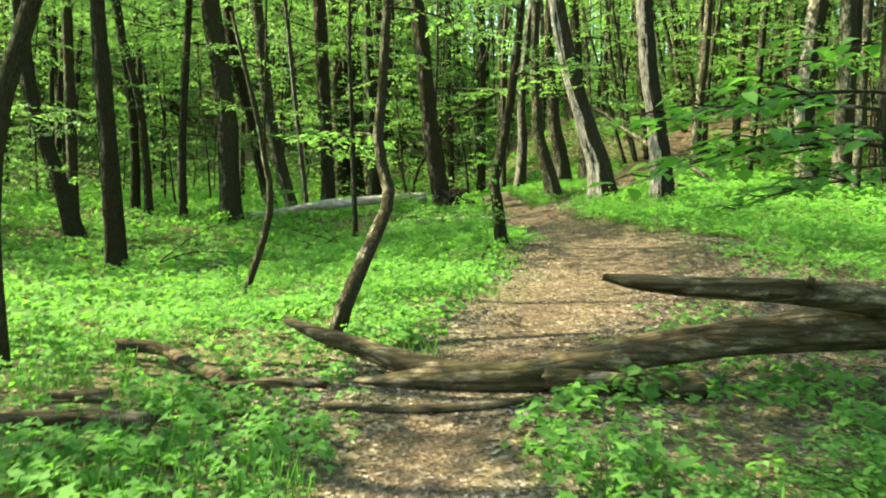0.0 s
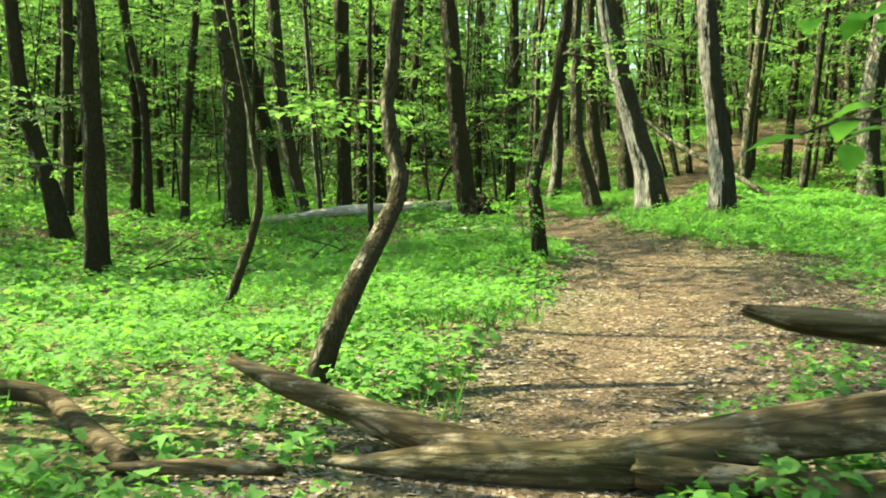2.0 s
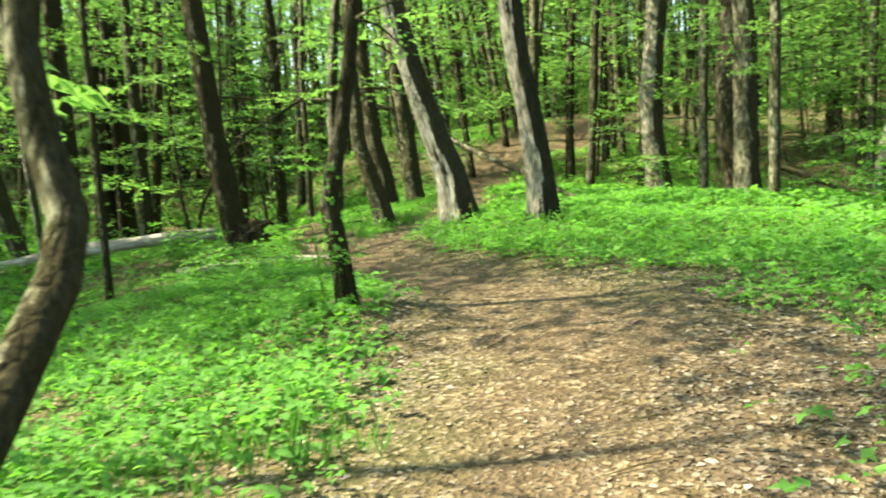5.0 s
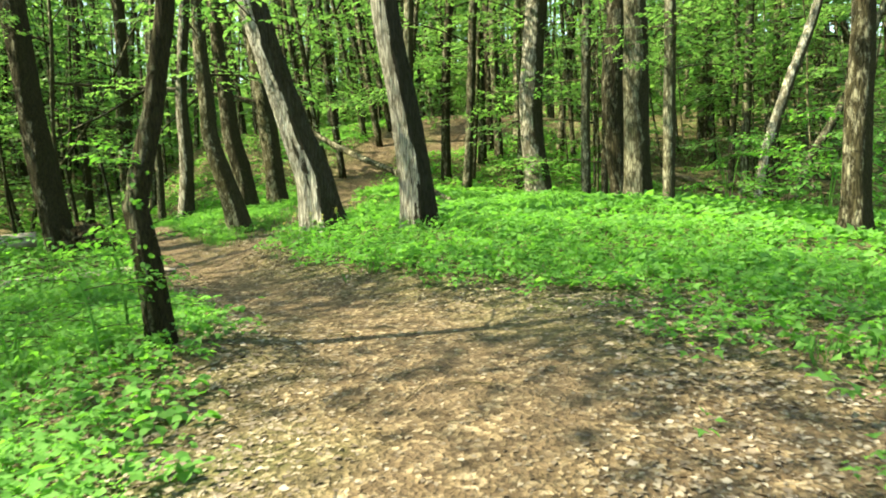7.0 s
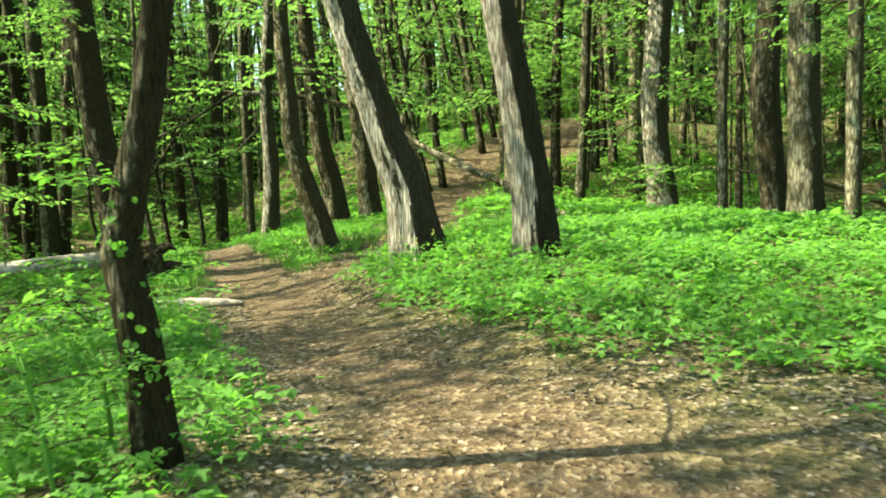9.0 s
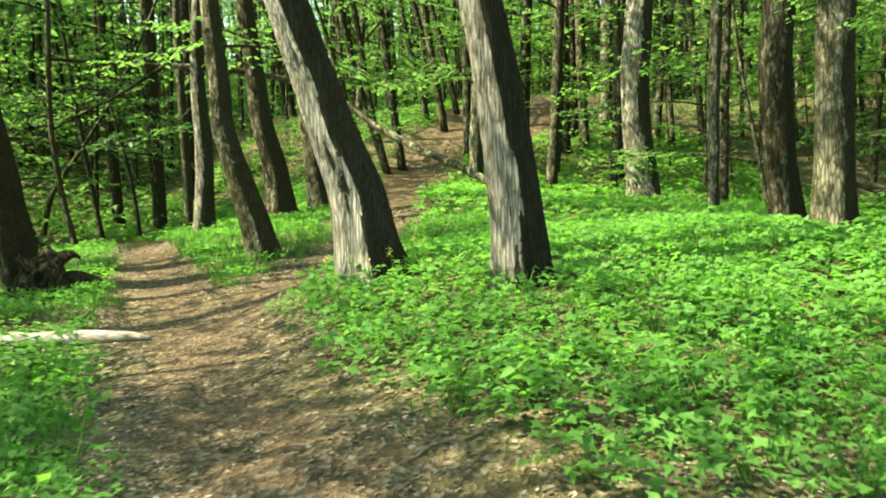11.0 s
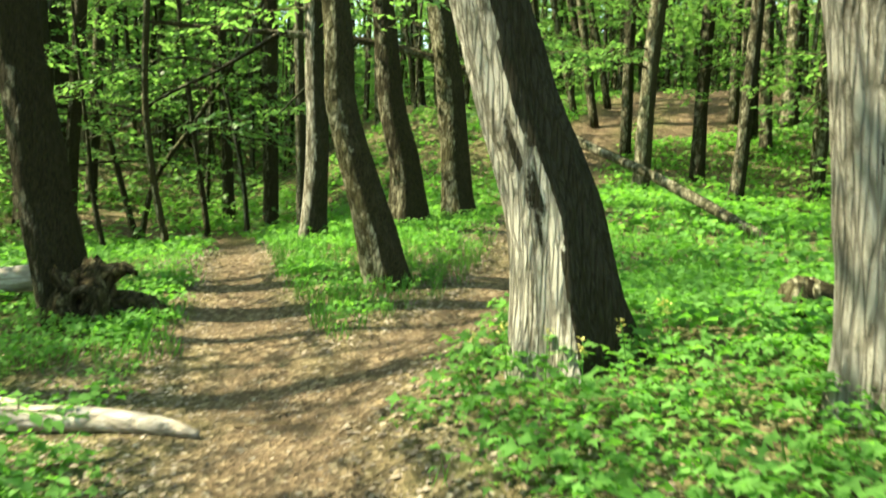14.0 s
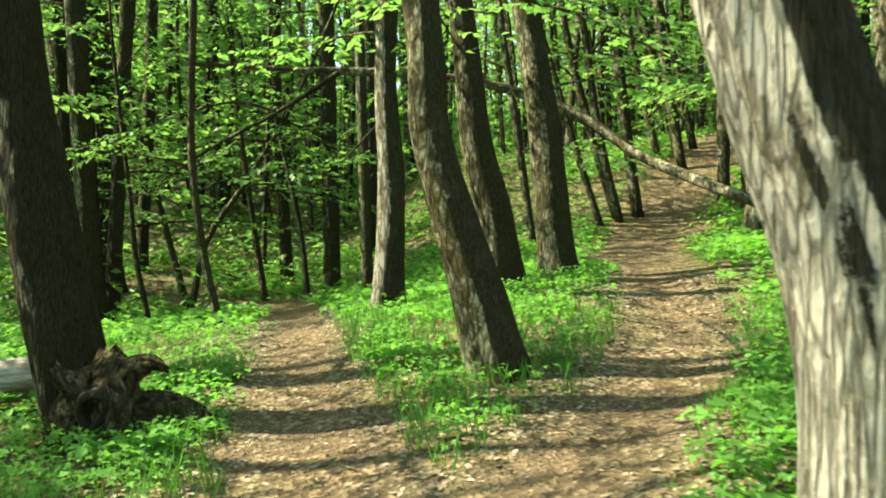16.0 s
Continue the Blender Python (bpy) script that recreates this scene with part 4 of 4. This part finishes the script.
# the burred foot of the hollow tree
def burr():
    x, y = 0.26, 24.78
    thing = new("stump")
    thing.location = (x, y, float(height(x, y)))
    for i, (kind, rows) in enumerate([("burr", [(-0.08, -0.02, -0.08, 0.3), (-0.03, -0.05, 0.16, 0.27), (0.02, -0.05, 0.36, 0.22), (0.05, -0.04, 0.5, 0.14), (0.04, -0.02, 0.6, 0.06)]),
                                      ("root", [(0.05, 0.0, 0.05, 0.2), (0.36, -0.02, 0.12, 0.17), (0.62, -0.05, 0.06, 0.15), (0.84, -0.08, -0.05, 0.1)]),
                                      ("snag", [(0.0, -0.05, 0.36, 0.15), (0.22, -0.09, 0.48, 0.1), (0.36, -0.12, 0.52, 0.06), (0.46, -0.14, 0.48, 0.02)]),
                                      ("snag", [(-0.05, -0.1, 0.3, 0.13), (-0.2, -0.18, 0.42, 0.08), (-0.26, -0.22, 0.52, 0.03)]),
                                      ("knob", [(0.1, -0.16, 0.05, 0.12), (0.14, -0.24, 0.14, 0.1), (0.15, -0.27, 0.22, 0.04)])]):
        v, f = tube(spline(rows, 0.025), 40, 0.12, 5 + i, 0.0, 0.1, 0.22)
        part(kind, smooth(mesh_of(kind, v, f, BURR_WOOD)), thing)
    a = np.arange(18) * 2 * np.pi / 18
    wob = 1 + 0.14 * np.sin(2 * a + 1) + 0.1 * np.sin(3 * a)
    v = [(0.0 + 0.06 * np.cos(t) * s * w, -0.36 + d, 0.24 + 0.095 * np.sin(t) * s * w) for s, d in ((1.9, 0.12), (1.5, 0.0), (1.15, -0.02), (0.95, 0.04), (0.8, 0.16), (0.5, 0.3)) for t, w in zip(a, wob)]
    f = [(k * 18 + j, k * 18 + (j + 1) % 18, (k + 1) * 18 + (j + 1) % 18, (k + 1) * 18 + j) for k in range(5) for j in range(18)] + [tuple(range(90, 108))]
    part("hollow", smooth(mesh_of("hollow", v, f, BARK_DARK)), thing, "dark knot hole")
    return tagged(thing, "jagged burred brown stump foot with a dark knot hole", "stump")


burr()


def mossy_stump():
    x, y = 5.6, 21.4
    thing = new("stump")
    thing.location = (x, y, float(height(x, y)))
    for i, (kind, rows) in enumerate([("stump", [(0, 0, -0.1, 0.2), (0.02, 0, 0.06, 0.16), (0.03, 0, 0.16, 0.13), (0.05, 0, 0.24, 0.06)]), ("root", [(0.05, -0.05, 0.1, 0.14), (0.25, -0.12, 0.06, 0.1), (0.42, -0.2, -0.02, 0.06)])]):
        v, f = tube(spline(rows, 0.04), 24, 0.1, 3 + i, 0.0, 0.05, 0.12)
        part(kind, smooth(mesh_of(kind, v, f, BARK_OLIVE)), thing)
    return tagged(thing, "low rotten mossy stump among the herbs", "stump")


mossy_stump()


# ---- low plants ----
def sapling(x, y, label, stems, big, reach, size):
    """A low bush of leafy shoots: thin stems, each with its leafy branches."""
    r = np.random.default_rng(int(abs(x * 31 + y * 17)) + 5)
    thing = new("sapling")
    z = float(floor_at(np.array([x]), np.array([y]))[0])
    thing.location = (x, y, z)
    for i in range(stems):
        a = r.uniform(0, 6.28)
        h = big * r.uniform(0.7, 1.1)
        tip = np.array([np.cos(a), np.sin(a), 0]) * h * 0.3
        v, f = tube(spline([(0, 0, -0.03, 0.012), (*(tip * 0.4 + (0, 0, h * 0.55)), 0.009), (*(tip + (0, 0, h)), 0.004)], 0.15), 6, 0.03, i)
        part("stem", smooth(mesh_of("stem", v, f, LEAF_HERB)), thing)
        for g in (0.4, 0.6, 0.8, 1.0):
            p = tip * g * g + np.array([0, 0, h * g])
            part("leafy_branch", SHOOTS[r.integers(0, len(SHOOTS))], thing, "", pose(*p, r.normal(0, 8), r.normal(0, 10), r.uniform(0, 360)) @ Matrix.Scale(reach * r.uniform(0.7, 1.2), 4))
    return tagged(thing, label, "sapling", "low saplings")


SHOOTS = [spray_mesh(40 + i, 1.0, 46, 0.1, LEAF_HERB, True) for i in range(4)]
sapling(0.55, 14.25, "leafy green shoots at the foot of the small dark tree", 2, 0.75, 0.5, 0.1)
sapling(0.75, 14.7, "leafy green shoots round the small dark tree", 2, 0.95, 0.5, 0.1)
sapling(-0.1, 15.3, "low fresh green shrub in the herbs", 3, 0.5, 0.6, 0.1)
sapling(-3.1, 13.3, "fresh green leafy shoots beside a thin sapling", 2, 1.5, 0.5, 0.1)
sapling(-4.3, 22.6, "bright green bush before the dark trees", 3, 1.3, 0.8, 0.1)
sapling(-1.2, 22.8, "bright low bush beside the path bend", 4, 0.7, 0.9, 0.1)
sapling(0.0, 20.4, "bright low leafy bush", 4, 0.55, 0.9, 0.1)
sapling(1.75, 3.55, "fresh green leafy seedling beside the path", 3, 0.35, 0.35, 0.1)
sapling(1.45, 3.85, "fresh green leafy seedling beside the path", 3, 0.32, 0.35, 0.1)
sapling(2.05, 4.1, "fresh green leafy seedling beside the path", 3, 0.4, 0.4, 0.1)
sapling(12.5, 22.0, "bushy green sapling on the slope", 4, 1.6, 1.0, 0.1)
sapling(14.0, 20.0, "bushy green sapling on the slope", 4, 2.0, 1.2, 0.1)
sapling(11.0, 18.0, "bushy green sapling on the slope", 4, 1.5, 1.0, 0.1)
sapling(12.5, 30.5, "bright bush beside the leaning dead tree", 4, 1.1, 0.9, 0.1)


def overhang():
    """The thin tree whose leafy branch hangs in beside the path."""
    x, y = 2.5, 4.95
    z = float(height(x, y))
    thing = new("tree")
    thing.location = (x, y, z)
    v, f = tube(spline([(0, 0, -0.1, 0.05), (0.05, 0, 1.0, 0.045), (-0.1, 0.05, 2.2, 0.035), (0.1, 0, 4.5, 0.02)], 0.2), 10, 0.04, 3)
    part("trunk", smooth(mesh_of("trunk", v, f, BARK_DARK)), thing)
    for h, turn, dip, s in ((1.72, 178, 2, 1.5), (1.8, 195, 0, 1.25), (1.9, 168, -3, 1.45), (2.0, 184, 2, 1.3), (1.55, 172, 6, 1.05), (1.62, 205, 4, 0.9), (1.75, 150, 0, 1.1), (2.3, 100, 0, 1.2), (2.6, 300, 0, 1.2)):
        part("leafy_branch", SHOOTS[int(h * 10) % 4], thing, "", pose(0.02, 0, h, 0, dip, turn) @ Matrix.Scale(s, 4))
    return tagged(thing, "thin dark sapling with broad fresh leaves hanging over the path side", "tree")


overhang()


def trunk_leaves():
    """Ivy on the foot of the small dark tree."""
    n = 70
    h = rng.uniform(0.1, 1.25, n)
    a = rng.uniform(0, 6.28, n)
    cx = 0.97 + np.interp(h, [0, 0.64, 0.99, 1.31], [0, -0.08, -0.13, -0.07])
    at = np.stack([cx + np.cos(a) * 0.1, 14.5 + np.sin(a) * 0.1, float(height(0.97, 14.5)) + h], 1)
    out = np.stack([np.cos(a), np.sin(a), rng.normal(0.2, 0.3, n)], 1)
    down = np.stack([rng.normal(0, 0.5, n), rng.normal(0, 0.5, n), rng.normal(-0.6, 0.5, n)], 1)
    V, F = leaves(at, down, out, rng.uniform(0.03, 0.055, n), 0.85, 0.1, True)
    return tagged(new("ivy", tri_mesh("ivy", V, F, LEAF_HERB)), "green ivy leaves climbing the small dark trunk", "ivy", kind="stuff")


trunk_leaves()
for turn, h, s in ((150, 1.3, 0.5), (200, 1.38, 0.45), (235, 1.25, 0.5), (330, 0.75, 0.45), (20, 0.85, 0.4)):
    part("leafy_shoot", SHOOTS[turn % 4], SMALL_DARK_TREE, "", pose(-0.07, 0.0, h, 0, -12, turn) @ Matrix.Scale(s, 4))


def flower_stalk(x, y, h, seed):
    """A thin upright stalk with small leaves and a pale yellow flower head."""
    r = np.random.default_rng(seed)
    thing = new("flower")
    thing.location = (x, y, float(floor_at(np.array([x]), np.array([y]))[0]))
    bx, by = r.normal(0, 0.04, 2)
    v, f = tube(spline([(0, 0, -0.03, 0.004), (bx * 0.4, by * 0.4, h * 0.5, 0.0035), (bx, by, h, 0.0025)], 0.08), 5, 0.02, seed)
    part("stem", smooth(mesh_of("stem", v, f, LEAF_GRASS)), thing)
    n = 12
    hh = r.uniform(0.25, 0.95, n)
    a = r.uniform(0, 6.28, n)
    at = np.stack([bx * hh, by * hh, h * hh], 1)
    V, F = leaves(at, np.stack([np.cos(a), np.sin(a), np.full(n, 0.3)], 1), np.stack([np.zeros(n), np.zeros(n), np.ones(n)], 1), r.uniform(0.03, 0.06, n), 0.4, 0.05)
    part("foliage", tri_mesh("foliage", V, F, LEAF_HERB), thing)
    n = 16
    a = r.uniform(0, 6.28, n)
    at = np.stack([bx + r.normal(0, 0.012, n), by + r.normal(0, 0.012, n), h + r.uniform(-0.06, 0.02, n)], 1)
    V, F = leaves(at, np.stack([np.cos(a), np.sin(a), np.full(n, 0.5)], 1), np.stack([r.normal(0, 0.4, n), r.normal(0, 0.4, n), np.ones(n)], 1), r.uniform(0.015, 0.028, n), 0.7, 0.1)
    part("blossom", tri_mesh("blossom", V, F, PETAL), thing, "pale yellow blossom")
    return tagged(thing, "thin stalk with a pale yellow blossom at the hornbeam's foot", "flower", "flowers at the tree foot")


for i, (fx, fy, fh) in enumerate([(3.45, 20.25, 0.42), (3.6, 20.1, 0.36), (3.3, 20.4, 0.45), (3.85, 20.1, 0.4), (4.05, 20.2, 0.46), (4.25, 20.45, 0.36), (3.2, 20.7, 0.33)]):
    flower_stalk(fx, fy, fh, 70 + i)


FALLEN = [(-3.1, 5.3, -1.7, 5.4), (-2.9, 5.95, -2.2, 5.95), (-2.7, 7.1, -2.2, 7.05), (-2.2, 7.05, -1.4, 6.2), (-1.6, 6.15, -0.8, 6.25), (-0.9, 5.8, 0.3, 5.9), (-1.1, 21.95, 0.8, 21.55), (0.8, 21.55, 1.6, 21.1), (-0.3, 21.6, 0.9, 21.35)]


def beside_wood(x, y):
    """1 away from the fallen wood, falling to 0 along it and just before it."""
    best = np.full(np.shape(x), 9.0)
    for ax, ay, bx, by in FALLEN:
        k = np.clip(((x - ax) * (bx - ax) + (y - ay) * (by - ay)) / ((bx - ax) ** 2 + (by - ay) ** 2), 0, 1)
        best = np.minimum(best, np.hypot(x - ax - k * (bx - ax), y - ay - k * (by - ay)))
    return np.clip((best - 0.1) / 0.14, 0, 1)


def cover(x, y):
    """How thickly the herbs stand, 0 to 1."""
    d = off_path(x, y)
    edge = np.clip((d + 0.55 * (patchy(x, y, 0.7, 21) - 0.5) - 1.0) * 1.6, 0, 1)
    tuft = np.clip((patchy(x, y, 1.7, 22) - 0.1) * 2.4, 0.2, 1) * np.clip((patchy(x, y, 0.45, 23) - 0.05) * 2.4, 0.25, 1)
    lush = np.exp(-((x - 6.2) / 3.2) ** 2 - ((y - 18.2) / 4.0) ** 2) + 0.9 * np.exp(-((x + 0.1) / 1.4) ** 2 - ((y - 13.0) / 2.2) ** 2)
    bare = strewn(x, y)
    return edge * np.clip(tuft + lush, 0, 1) * np.clip(1 - 0.85 * bare, 0.1, 1) * beside_wood(x, y)


def herbs(name, n, x0, x1, y0, y1, per, size, tall, full, keep, label):
    x, y = rng.uniform(x0, x1, n), rng.uniform(y0, y1, n)
    ok = keep(x, y) & (rng.random(n) < cover(x, y))
    x, y = x[ok], y[ok]
    z = floor_at(x, y)
    h = tall * rng.uniform(0.35, 1.15, len(x)) * (0.6 + 0.8 * patchy(x, y, 1.1, 24))
    big = rng.uniform(0.5, 1.35, len(x)) * size
    X, Y, Z, H, B = (np.repeat(v, per) for v in (x, y, z, h, big))
    m = len(X)
    a = rng.uniform(0, 2 * np.pi, m)
    r = np.abs(rng.normal(0.4, 0.35, m)) * B
    at = np.stack([X + np.cos(a) * r, Y + np.sin(a) * r, Z + H * rng.uniform(0.55, 1.0, m)], 1)
    along = np.stack([np.cos(a), np.sin(a), rng.normal(-0.1, 0.25, m)], 1)
    normal = np.stack([rng.normal(0, 0.32, m), rng.normal(0, 0.32, m), np.ones(m)], 1)
    V, F = leaves(at, along, normal, B * rng.uniform(0.6, 1.2, m), 0.85, 0.1, full, np.repeat(patchy(x, y, 0.8, 25) > 0.3, per))
    return tagged(new(name, tri_mesh(name, V, F, LEAF_HERB)), label, "herbs", kind="stuff")


def near_walk(x, y):
    return (np.abs(x - np.interp(y, [0, 12, 20], [0, 2, 3])) < 5.5) & (y > 2.2) & (y < 23)


def island(x, y):
    return (x > -0.5) & (x < 6.5) & (y >= 23) & (y < 30)


herbs("island_herbs", 16000, -0.5, 6.5, 22.5, 30, 4, 0.06, 0.17, True, island, "small fresh green herbs between the two paths")
herbs("ground_herbs", 54000, -6, 9, 2.2, 23, 4, 0.078, 0.2, True, near_walk, "fresh green broad-leaved herbs covering the woodland floor")
herbs("far_herbs", 125000, -17, 19, -8, 46, 3, 0.13, 0.2, False, lambda x, y: ~near_walk(x, y) & ~island(x, y), "green herbs on the woodland floor under the trees")


def grass(n):
    x, y = rng.uniform(-8, 10, n), rng.uniform(4, 31, n)
    tuft = patchy(x, y, 0.9, 31) + 0.5 * np.exp(-((x - 3.2) / 1.5) ** 2 - ((y - 26) / 3.5) ** 2) - 0.6 * np.exp(-((x - 3.2) / 2.4) ** 2 - ((y - 8.3) / 3.6) ** 2)
    ok = (off_path(x, y) > 0.95) & (rng.random(n) < np.clip((tuft - 0.55) * 4, 0, 1))
    x, y = np.repeat(x[ok], 5), np.repeat(y[ok], 5)
    m = len(x)
    x, y = x + rng.normal(0, 0.03, m), y + rng.normal(0, 0.03, m)
    a = rng.uniform(0, 6.28, m)
    at = np.stack([x, y, floor_at(x, y)], 1)
    along = np.stack([np.cos(a) * 0.45, np.sin(a) * 0.45, np.ones(m)], 1)
    V, F = leaves(at, along, np.stack([np.cos(a), np.sin(a), np.full(m, 0.1)], 1), rng.uniform(0.1, 0.24, m), 0.035, 0.0)
    return tagged(new("grass", tri_mesh("grass", V, F, LEAF_GRASS)), "thin green grass tufts beside the path", "grass", kind="stuff")


grass(26000)


def dry_leaves(n):
    x, y = rng.uniform(-2.5, 6.5, n), 2.2 + 30 * rng.random(n) ** 1.25
    d = off_path(x, y)
    ok = (rng.random(n) < np.clip(0.2 + 1.0 * patchy(x, y, 0.9, 41), 0.15, 1) * np.where(y > 11, np.clip(d, 0.3, 1), np.clip(1.2 * d, 0.55, 1))) & ((d < 2.6) | (rng.random(n) < strewn(x, y)))
    x, y = x[ok], y[ok]
    m = len(x)
    along, normal = around(m, 0.2)
    along[:, 2] *= 0.5
    at = np.stack([x, y, floor_at(x, y) + rng.uniform(0.0, 0.008, m)], 1)
    V, F = leaves(at, along, normal, rng.uniform(0.022, 0.06, m) * np.where(d[ok] > 0.6, 1.1, 0.9), 0.66, 0.05)
    return tagged(new("leaf_litter", tri_mesh("leaf_litter", V, F, LITTER)), "dry brown fallen leaves strewn over the path", "leaf litter", kind="stuff")


dry_leaves(210000)


def twigs(n):
    x, y = rng.uniform(-2.5, 5, n), rng.uniform(3, 24, n)
    V, F, k = [], [], 0
    for px, py in zip(x, y):
        a, l = rng.uniform(0, 6.28), rng.uniform(0.08, 0.4)
        qx, qy = px + np.cos(a) * l, py + np.sin(a) * l
        za, zb = floor_at(np.array([px, qx]), np.array([py, qy])) + 0.012
        v, f = tube([(px, py, za, 0.006), ((px + qx) / 2 + 0.01, (py + qy) / 2, (za + zb) / 2 + 0.01, 0.005), (qx, qy, zb, 0.003)], 4, 0.0)
        V += v
        F += [tuple(i + k for i in q) for q in f]
        k += len(v)
    return tagged(new("twigs", mesh_of("twigs", V, F, DEAD_WOOD)), "dry broken twigs on the path", "twigs", kind="stuff")


twigs(260)


# ---- far woods ----
def far_woods():
    r = np.random.default_rng(51)
    V, F, k = [], [], 0
    spots = []
    while len(spots) < 640:
        a, d = r.uniform(0, 2 * np.pi), 26 + 70 * r.random() ** 1.3
        x, y = 2 + np.cos(a) * d, 22 + np.sin(a) * d
        if (-14 < x < 18 and y < 50) or (abs(x) < 20 and 14 < y < 50) or off_path(np.array([x]), np.array([y]))[0] < 3:
            continue
        spots.append((x, y))
        z = float(height(x, y))
        q, t = r.uniform(0.1, 0.25), r.uniform(11, 16)
        lx, ly = r.normal(0, 0.6, 2)
        v, f = tube([(x, y, z - 0.2, q), (x + lx * 0.3, y + ly * 0.3, z + t * 0.4, q * 0.8), (x + lx, y + ly, z + t, q * 0.3)], 6, 0.03, len(spots))
        V += v
        F += [tuple(i + k for i in g) for g in f]
        k += len(v)
    slim = 0
    while slim < 330:
        y = 44 + 34 * r.random()
        x = r.uniform(-0.25, 0.75) * y + 2
        if off_path(np.array([x]), np.array([y]))[0] < 1.6:
            continue
        slim += 1
        z, q, t = float(height(x, y)), r.uniform(0.045, 0.13), r.uniform(8, 14)
        lx, ly = r.normal(-0.4, 0.7), r.normal(0, 0.5)
        v, f = tube([(x, y, z - 0.2, q), (x + lx * 0.35, y + ly * 0.3, z + t * 0.4, q * 0.85), (x + lx * 1.3, y + ly, z + t, q * 0.4)], 6, 0.03, slim)
        V += v
        F += [tuple(i + k for i in g) for g in f]
        k += len(v)
    tagged(new("far_trunks", mesh_of("far_trunks", V, F, BARK_OLIVE)), "far slim dark tree trunks of the wood", "far trees", kind="stuff")
    s = np.array(spots)
    n = 220000
    ahead = np.flatnonzero((s[:, 1] > 34) & (np.abs(s[:, 0] - 6) < 0.75 * s[:, 1]))
    pick = np.where(r.random(n) < 0.8, r.choice(ahead, n), r.integers(0, len(s), n))
    x, y = s[pick, 0] + r.normal(0, 2.2, n), s[pick, 1] + r.normal(0, 2.2, n)
    h = np.where(r.random(n) < 0.66, r.uniform(0.3, 8, n), r.uniform(6, 15, n))
    layer = np.round(h / 0.9 + hashed(np.floor(x / 2), np.floor(y / 2), 3)) * 0.9
    at = np.stack([x, y, height(x, y) + layer + r.normal(0, 0.12, n)], 1)
    along, normal = around(n, 0.8)
    lv, lf = leaves(at, along, normal, r.uniform(0.2, 0.42, n), 0.65, 0.1)
    tagged(new("far_leaves", tri_mesh("far_leaves", lv, lf, LEAF_CANOPY)), "far green foliage of the wood", "foliage", kind="stuff")


far_woods()


def undergrowth(n):
    """Low leafy growth on the slopes beyond the walk."""
    r = np.random.default_rng(61)
    x, y = r.uniform(-34, 40, n), r.uniform(12, 80, n)
    ok = ((y > 30 + 6 * patchy(x, y, 5, 51)) | (x < -11.5) | (x > 14)) & (off_path(x, y) > 1.6)
    ok &= r.random(n) < np.clip((patchy(x, y, 2.6, 52) - 0.25) * 2.5, 0.08, 1)
    x, y = x[ok], y[ok]
    m = len(x)
    low = (x > 2) & (x < 26) & (y < 49)
    h = r.uniform(0.05, 1, m) ** 1.5 * np.where(low, 0.3, 2.4) * patchy(x, y, 3.1, 53)
    at = np.stack([x, y, height(x, y) + h + 0.05], 1)
    along, normal = around(m, 0.35)
    V, F = leaves(at, along, normal, r.uniform(0.12, 0.3, m) * np.where(low, 0.6, 1.0) * (1 + np.clip((y - 40) / 40, 0, 1)), 0.65, 0.1)
    tagged(new("undergrowth", tri_mesh("undergrowth", V, F, LEAF_LOW)), "leafy green undergrowth on the slopes", "undergrowth", kind="stuff")


undergrowth(140000)
